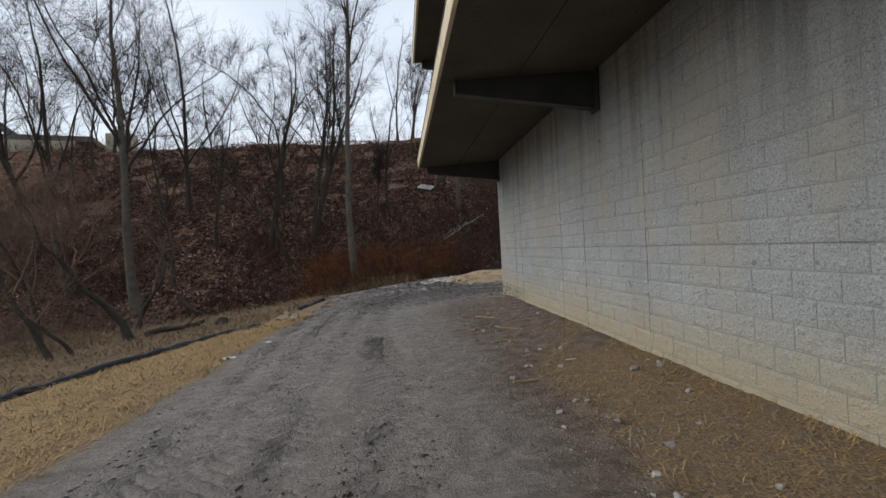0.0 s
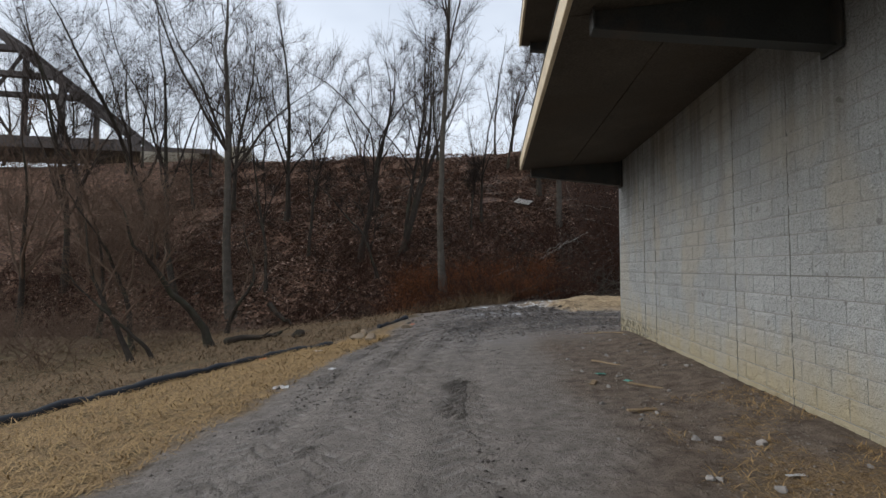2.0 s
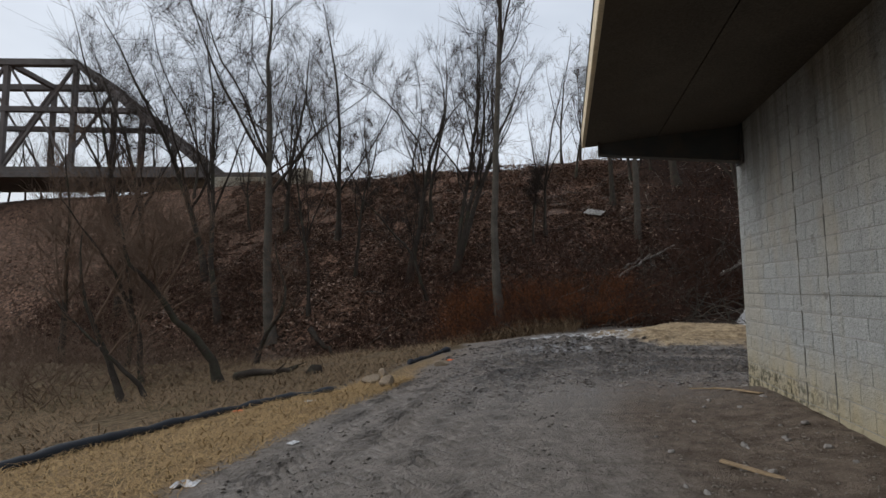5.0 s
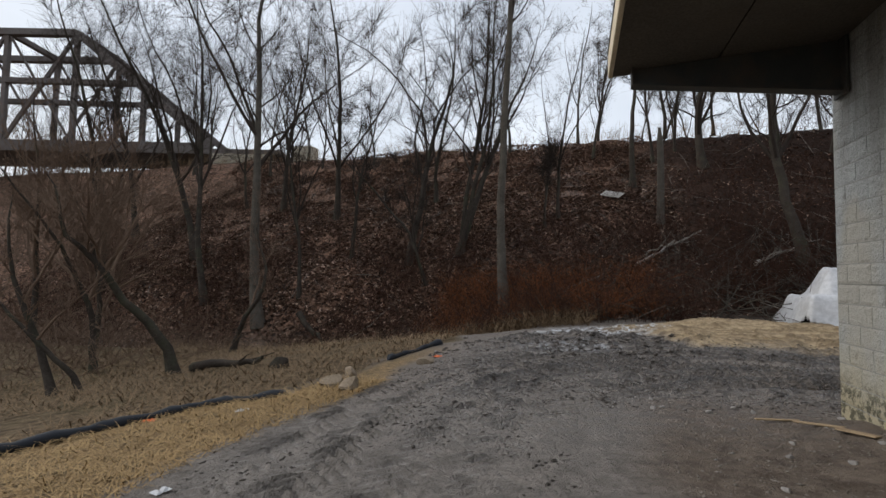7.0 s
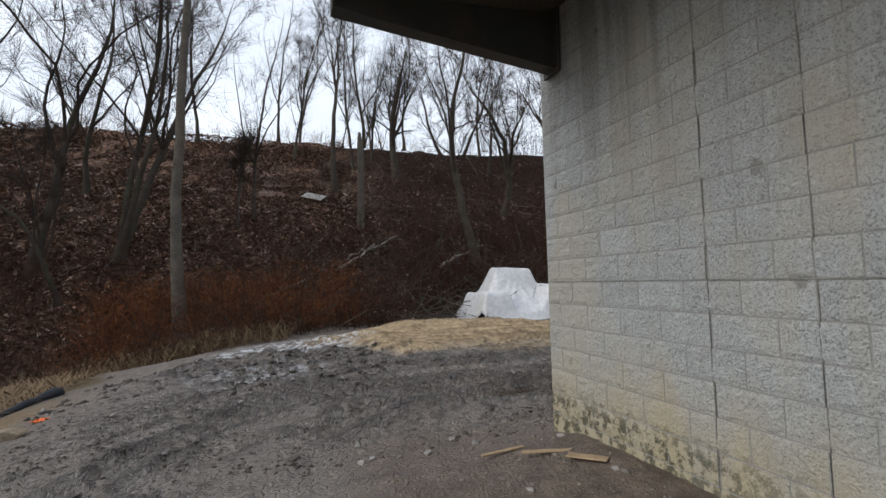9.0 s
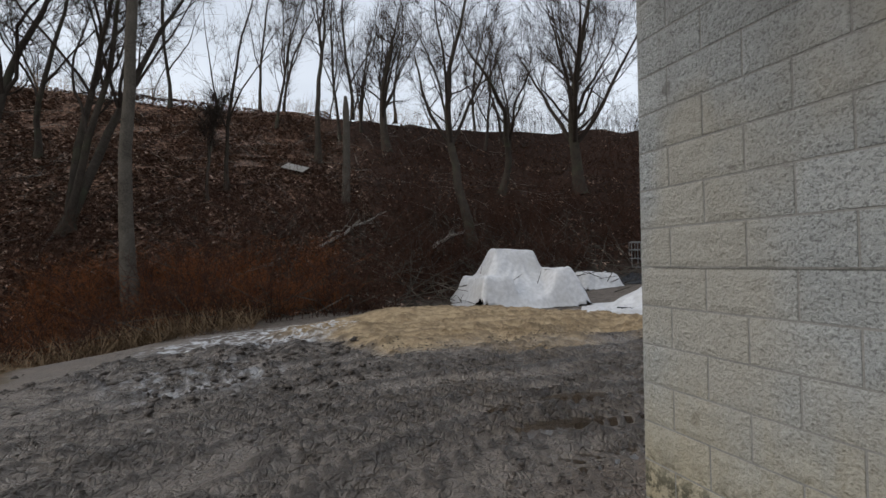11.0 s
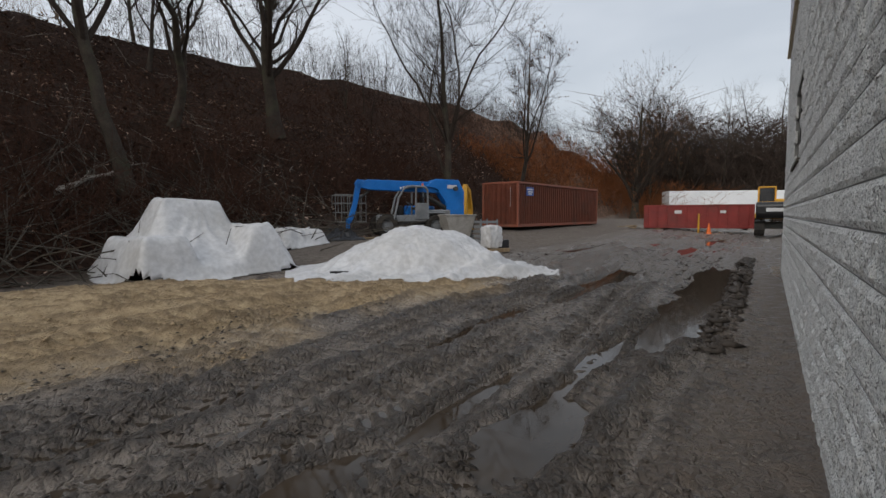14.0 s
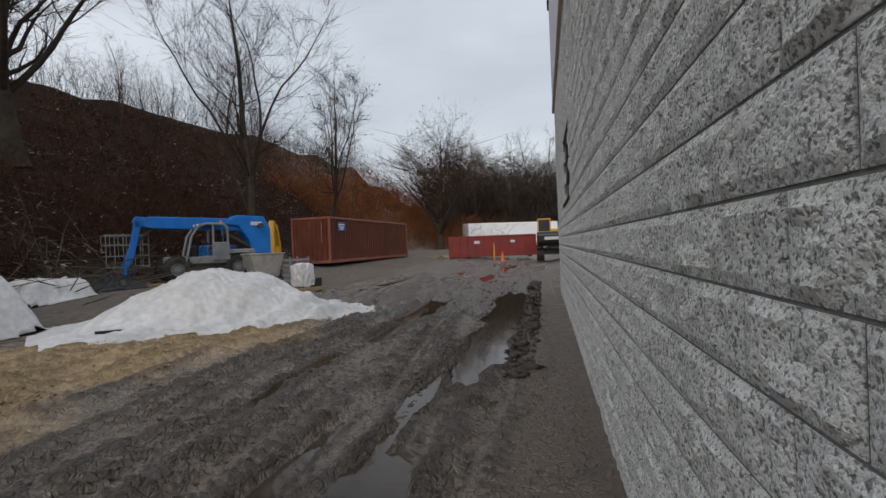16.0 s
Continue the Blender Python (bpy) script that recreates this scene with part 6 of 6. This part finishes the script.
part("bucket", prism([(0.6, 0.75), (1.0, 0.7), (1.1, 0.2), (0.75, 0.0), (0.3, 0.1), (0.5, 0.4)], 0.6, "Y", 0.02), MAT_STEEL_DARK, mini)

hop = thing("hopper", pose(19.6, 24.1, gz(19.6, 24.1) + 0.02, 0, 0, -30), "cement-splashed grey steel hopper on skids", "hopper")
part("bin", prism([(-0.45, 0.15), (0.45, 0.15), (0.72, 1.05), (-0.72, 1.05)], 1.0, "Y", 0.02), MAT_HOPPER, hop)
part("rim", box((1.5, 1.06, 0.06), (0, 0, 1.07), 0.015), MAT_HOPPER, hop)
for y in (-0.4, 0.4):
    part("skid", box((1.3, 0.1, 0.15), (0, y, 0.075), 0.01), MAT_STEEL_DARK, hop)

pal = thing("crate", pose(20.3, 23.1, gz(20.3, 23.1) + 0.01, 0, 0, -25), "grey slatted crate standing on the mud", "crate")
for k in range(5):
    part("slat", box((0.9, 0.03, 0.11), (0, -0.4, 0.12 + 0.2 * k), 0.004), MAT_GREY, pal)
    part("slat", box((0.03, 0.8, 0.11), (-0.45, 0, 0.12 + 0.2 * k), 0.004), MAT_GREY, pal)
for x in (-0.43, 0.43):
    for y in (-0.37, 0.37):
        part("post", box((0.06, 0.06, 1.05), (x, y, 0.525), 0.006), MAT_GREY, pal)

bun = thing("wrapped_bundle", pose(18.4, 21.7, gz(18.4, 21.7), 0, 0, -20), "bundle wrapped in white film on a dark pallet", "bundle")
part("pallet", box((1.0, 0.8, 0.14), (0.1, 0, 0.07), 0.01), MAT_PLANK, bun)
wb = bmesh.new()
bmesh.ops.create_icosphere(wb, subdivisions=4, radius=1.0)
for v in wb.verts:
    c = v.co
    k = 1 / max(abs(c.x), abs(c.y), abs(c.z)) ** 0.75
    c = c * k
    w = 1 + 0.12 * noise.noise(c * 2.5) + 0.05 * noise.noise(c * 7)
    v.co = Vector((c.x * 0.34 * w, c.y * 0.32 * w, c.z * 0.44 * w + 0.58))
part("wrapping", wb, MAT_WHITE, bun)
part("block", box((0.5, 0.5, 0.32), (0.45, 0, 0.3), 0.02), MAT_BLACK, bun)

cage = thing("wire_crate", pose(17.2, 28.1, gz(17.2, 28.1) + 0.03, 0, 0, -35), "dull wire mesh crate standing by the brush", "crate")
for s in range(1):
    ox = 0.0
    for z in (0.05, 0.45, 0.85, 1.2):
        for y in (-0.5, 0.5):
            part("rail", rod((ox - 0.65, y, z), (ox + 0.65, y, z), 0.022, None, 6), MAT_CRATE, cage)
        for x in (-0.65, 0.65):
            part("rail", rod((ox + x, -0.5, z), (ox + x, 0.5, z), 0.022, None, 6), MAT_CRATE, cage)
    for k in range(6):
        for y in (-0.5, 0.5):
            part("bar", rod((ox - 0.65 + 0.26 * k, y, 0), (ox - 0.65 + 0.26 * k, y, 1.2), 0.018, None, 6), MAT_CRATE, cage)

cone = thing("traffic_cone", pose(38.6, 16.2, gz(38.6, 16.2) + 0.01), "orange traffic cone standing on the mud", "cone")
part("base", box((0.4, 0.4, 0.04), (0, 0, 0.02), 0.01), MAT_ORANGE, cone)
part("body", rod((0, 0, 0.04), (0, 0, 0.72), 0.15, 0.03, 18), MAT_ORANGE, cone)
post = thing("marker_post", pose(39.4, 16.9, gz(39.4, 16.9)), "yellow marker post in a small heap", "post")
part("pole", rod((0, 0, -0.05), (0, 0, 1.25), 0.06), MAT_YELLOW, post)
part("cap", rod((0, 0, 1.25), (0, 0, 1.29), 0.065, 0.03), MAT_YELLOW, post)

tl = thing("box_trailer", pose(68, 17.5, gz(68, 17.5), 0, 0, -62), "long white box trailer parked beyond the dumpster", "trailer")
part("body", box((13, 2.5, 2.7), (0, 0, 2.5), 0.06), MAT_TRAILER, tl)
part("skirt", box((12.6, 2.4, 0.5), (0, 0, 0.9), 0.03), MAT_YELLOW, tl)
for x in (-5, -3.8, 4.5):
    for y in (-1.0, 1.0):
        wheel(tl, (x, y, 0.5), 0.5, 0.3, MAT_GREY)

# rubble heaps beyond the container
for i in range(46):
    x, y = rst.uniform(39.8, 45), rst.uniform(18.8, 22.5)
    if i % 2:
        s = rst.uniform(0.12, 0.4)
        rock((x, y), (s, s * 0.8, s * 0.6), 20 + i % 6, MAT_ROCK_GREY, "broken concrete lump in a rubble heap", "rubble", "rubble heap")
    else:
        plank((x, y), (rst.uniform(0.8, 2.2), 0.14, 0.05), rst.uniform(0, 180), "scrap board on the rubble heap")


# ---------------------------------------------------------------- the steel bridge over the crest
def make_bridge():
    b = thing("truss_bridge", pose(-41.5, 57, 15.6, 0, 0, 196), "weathered steel truss bridge above the wooded bank", "bridge")
    bay, H, W, n = 7.9, 12.8, 7.0, 8

    def bar(name, p, q, t):
        d = Vector(q) - Vector(p)
        bm = box((t, t, d.length), (0, 0, 0), 0.02)
        moved(bm, Matrix.Translation((Vector(p) + Vector(q)) / 2) @ d.to_track_quat("Z", "Y").to_matrix().to_4x4())
        part(name, bm, MAT_TRUSS, b)
    for y in (0, W):
        bar("bottom_chord", (0, y, 0), (bay * n, y, 0), 0.7)
        bar("end_post", (0, y, 0), (bay * 2, y, H), 0.75)
        bar("top_chord", (bay * 2, y, H), (bay * n, y, H), 0.75)
        bar("mid_chord", (bay * 1.15, y, H * 0.55), (bay * n, y, H * 0.6), 0.6)
        for k in range(1, n):
            top = H if k >= 2 else H * 0.5
            bar("post", (bay * k, y, 0), (bay * k, y, top), 0.5)
            if k >= 2:
                bar("diagonal", (bay * k, y, H), (bay * (k + 1), y, 0), 0.32)
                bar("diagonal", (bay * k, y, 0), (bay * (k + 1), y, H), 0.22)
    for k in range(2, n):
        bar("cross_beam", (bay * k, 0, H), (bay * k, W, H), 0.6)
    part("deck", box((bay * n + 8, W + 1.5, 0.6), (bay * n / 2 - 4, W / 2, -0.7), 0.03), MAT_TRUSS, b)
    part("abutment", box((6, W + 2, 4), (-3.5, W / 2, -3.0), 0.05), MAT_PALE_STONE, b, "pale stone abutment")


make_bridge()
tagged(part("stone_pier", moved(box((2.6, 1.6, 3.4), (0, 0, 1.0), 0.06), pose(-30, 54, 13.2)), MAT_PALE_STONE), "pale stone pier on the crest", "pier")

MAT_SEALANT = surface("dark_joint_sealant", (0.12, 0.12, 0.11), (0.3, 0.29, 0.27), 5.0, 0.8, 60.0, 0.001)
# sealed control joints in the long wall
for jy in (10.83, 10.21, 7.35, 6.27, 4.37, 1.5):
    cj = bmesh.new()
    for c in range(20):
        off = 0.004 * math.sin(c * 2.3 + jy)
        box((0.012, 0.004 + 0.0025 * math.sin(c * 5.1 + jy), COURSE - 0.002), (WALL_X - 0.001, jy + off, JOINT0 + (c - 6.5) * COURSE), 0.0, bm=cj)
    part("control_joint", cj, MAT_SEALANT, wall_west)
part("bed_joint", box((0.012, 16.0, 0.006), (WALL_X + 0.0, WALL_Y - 8.1, JOINT0), 0.0), MAT_SEALANT, wall_west)

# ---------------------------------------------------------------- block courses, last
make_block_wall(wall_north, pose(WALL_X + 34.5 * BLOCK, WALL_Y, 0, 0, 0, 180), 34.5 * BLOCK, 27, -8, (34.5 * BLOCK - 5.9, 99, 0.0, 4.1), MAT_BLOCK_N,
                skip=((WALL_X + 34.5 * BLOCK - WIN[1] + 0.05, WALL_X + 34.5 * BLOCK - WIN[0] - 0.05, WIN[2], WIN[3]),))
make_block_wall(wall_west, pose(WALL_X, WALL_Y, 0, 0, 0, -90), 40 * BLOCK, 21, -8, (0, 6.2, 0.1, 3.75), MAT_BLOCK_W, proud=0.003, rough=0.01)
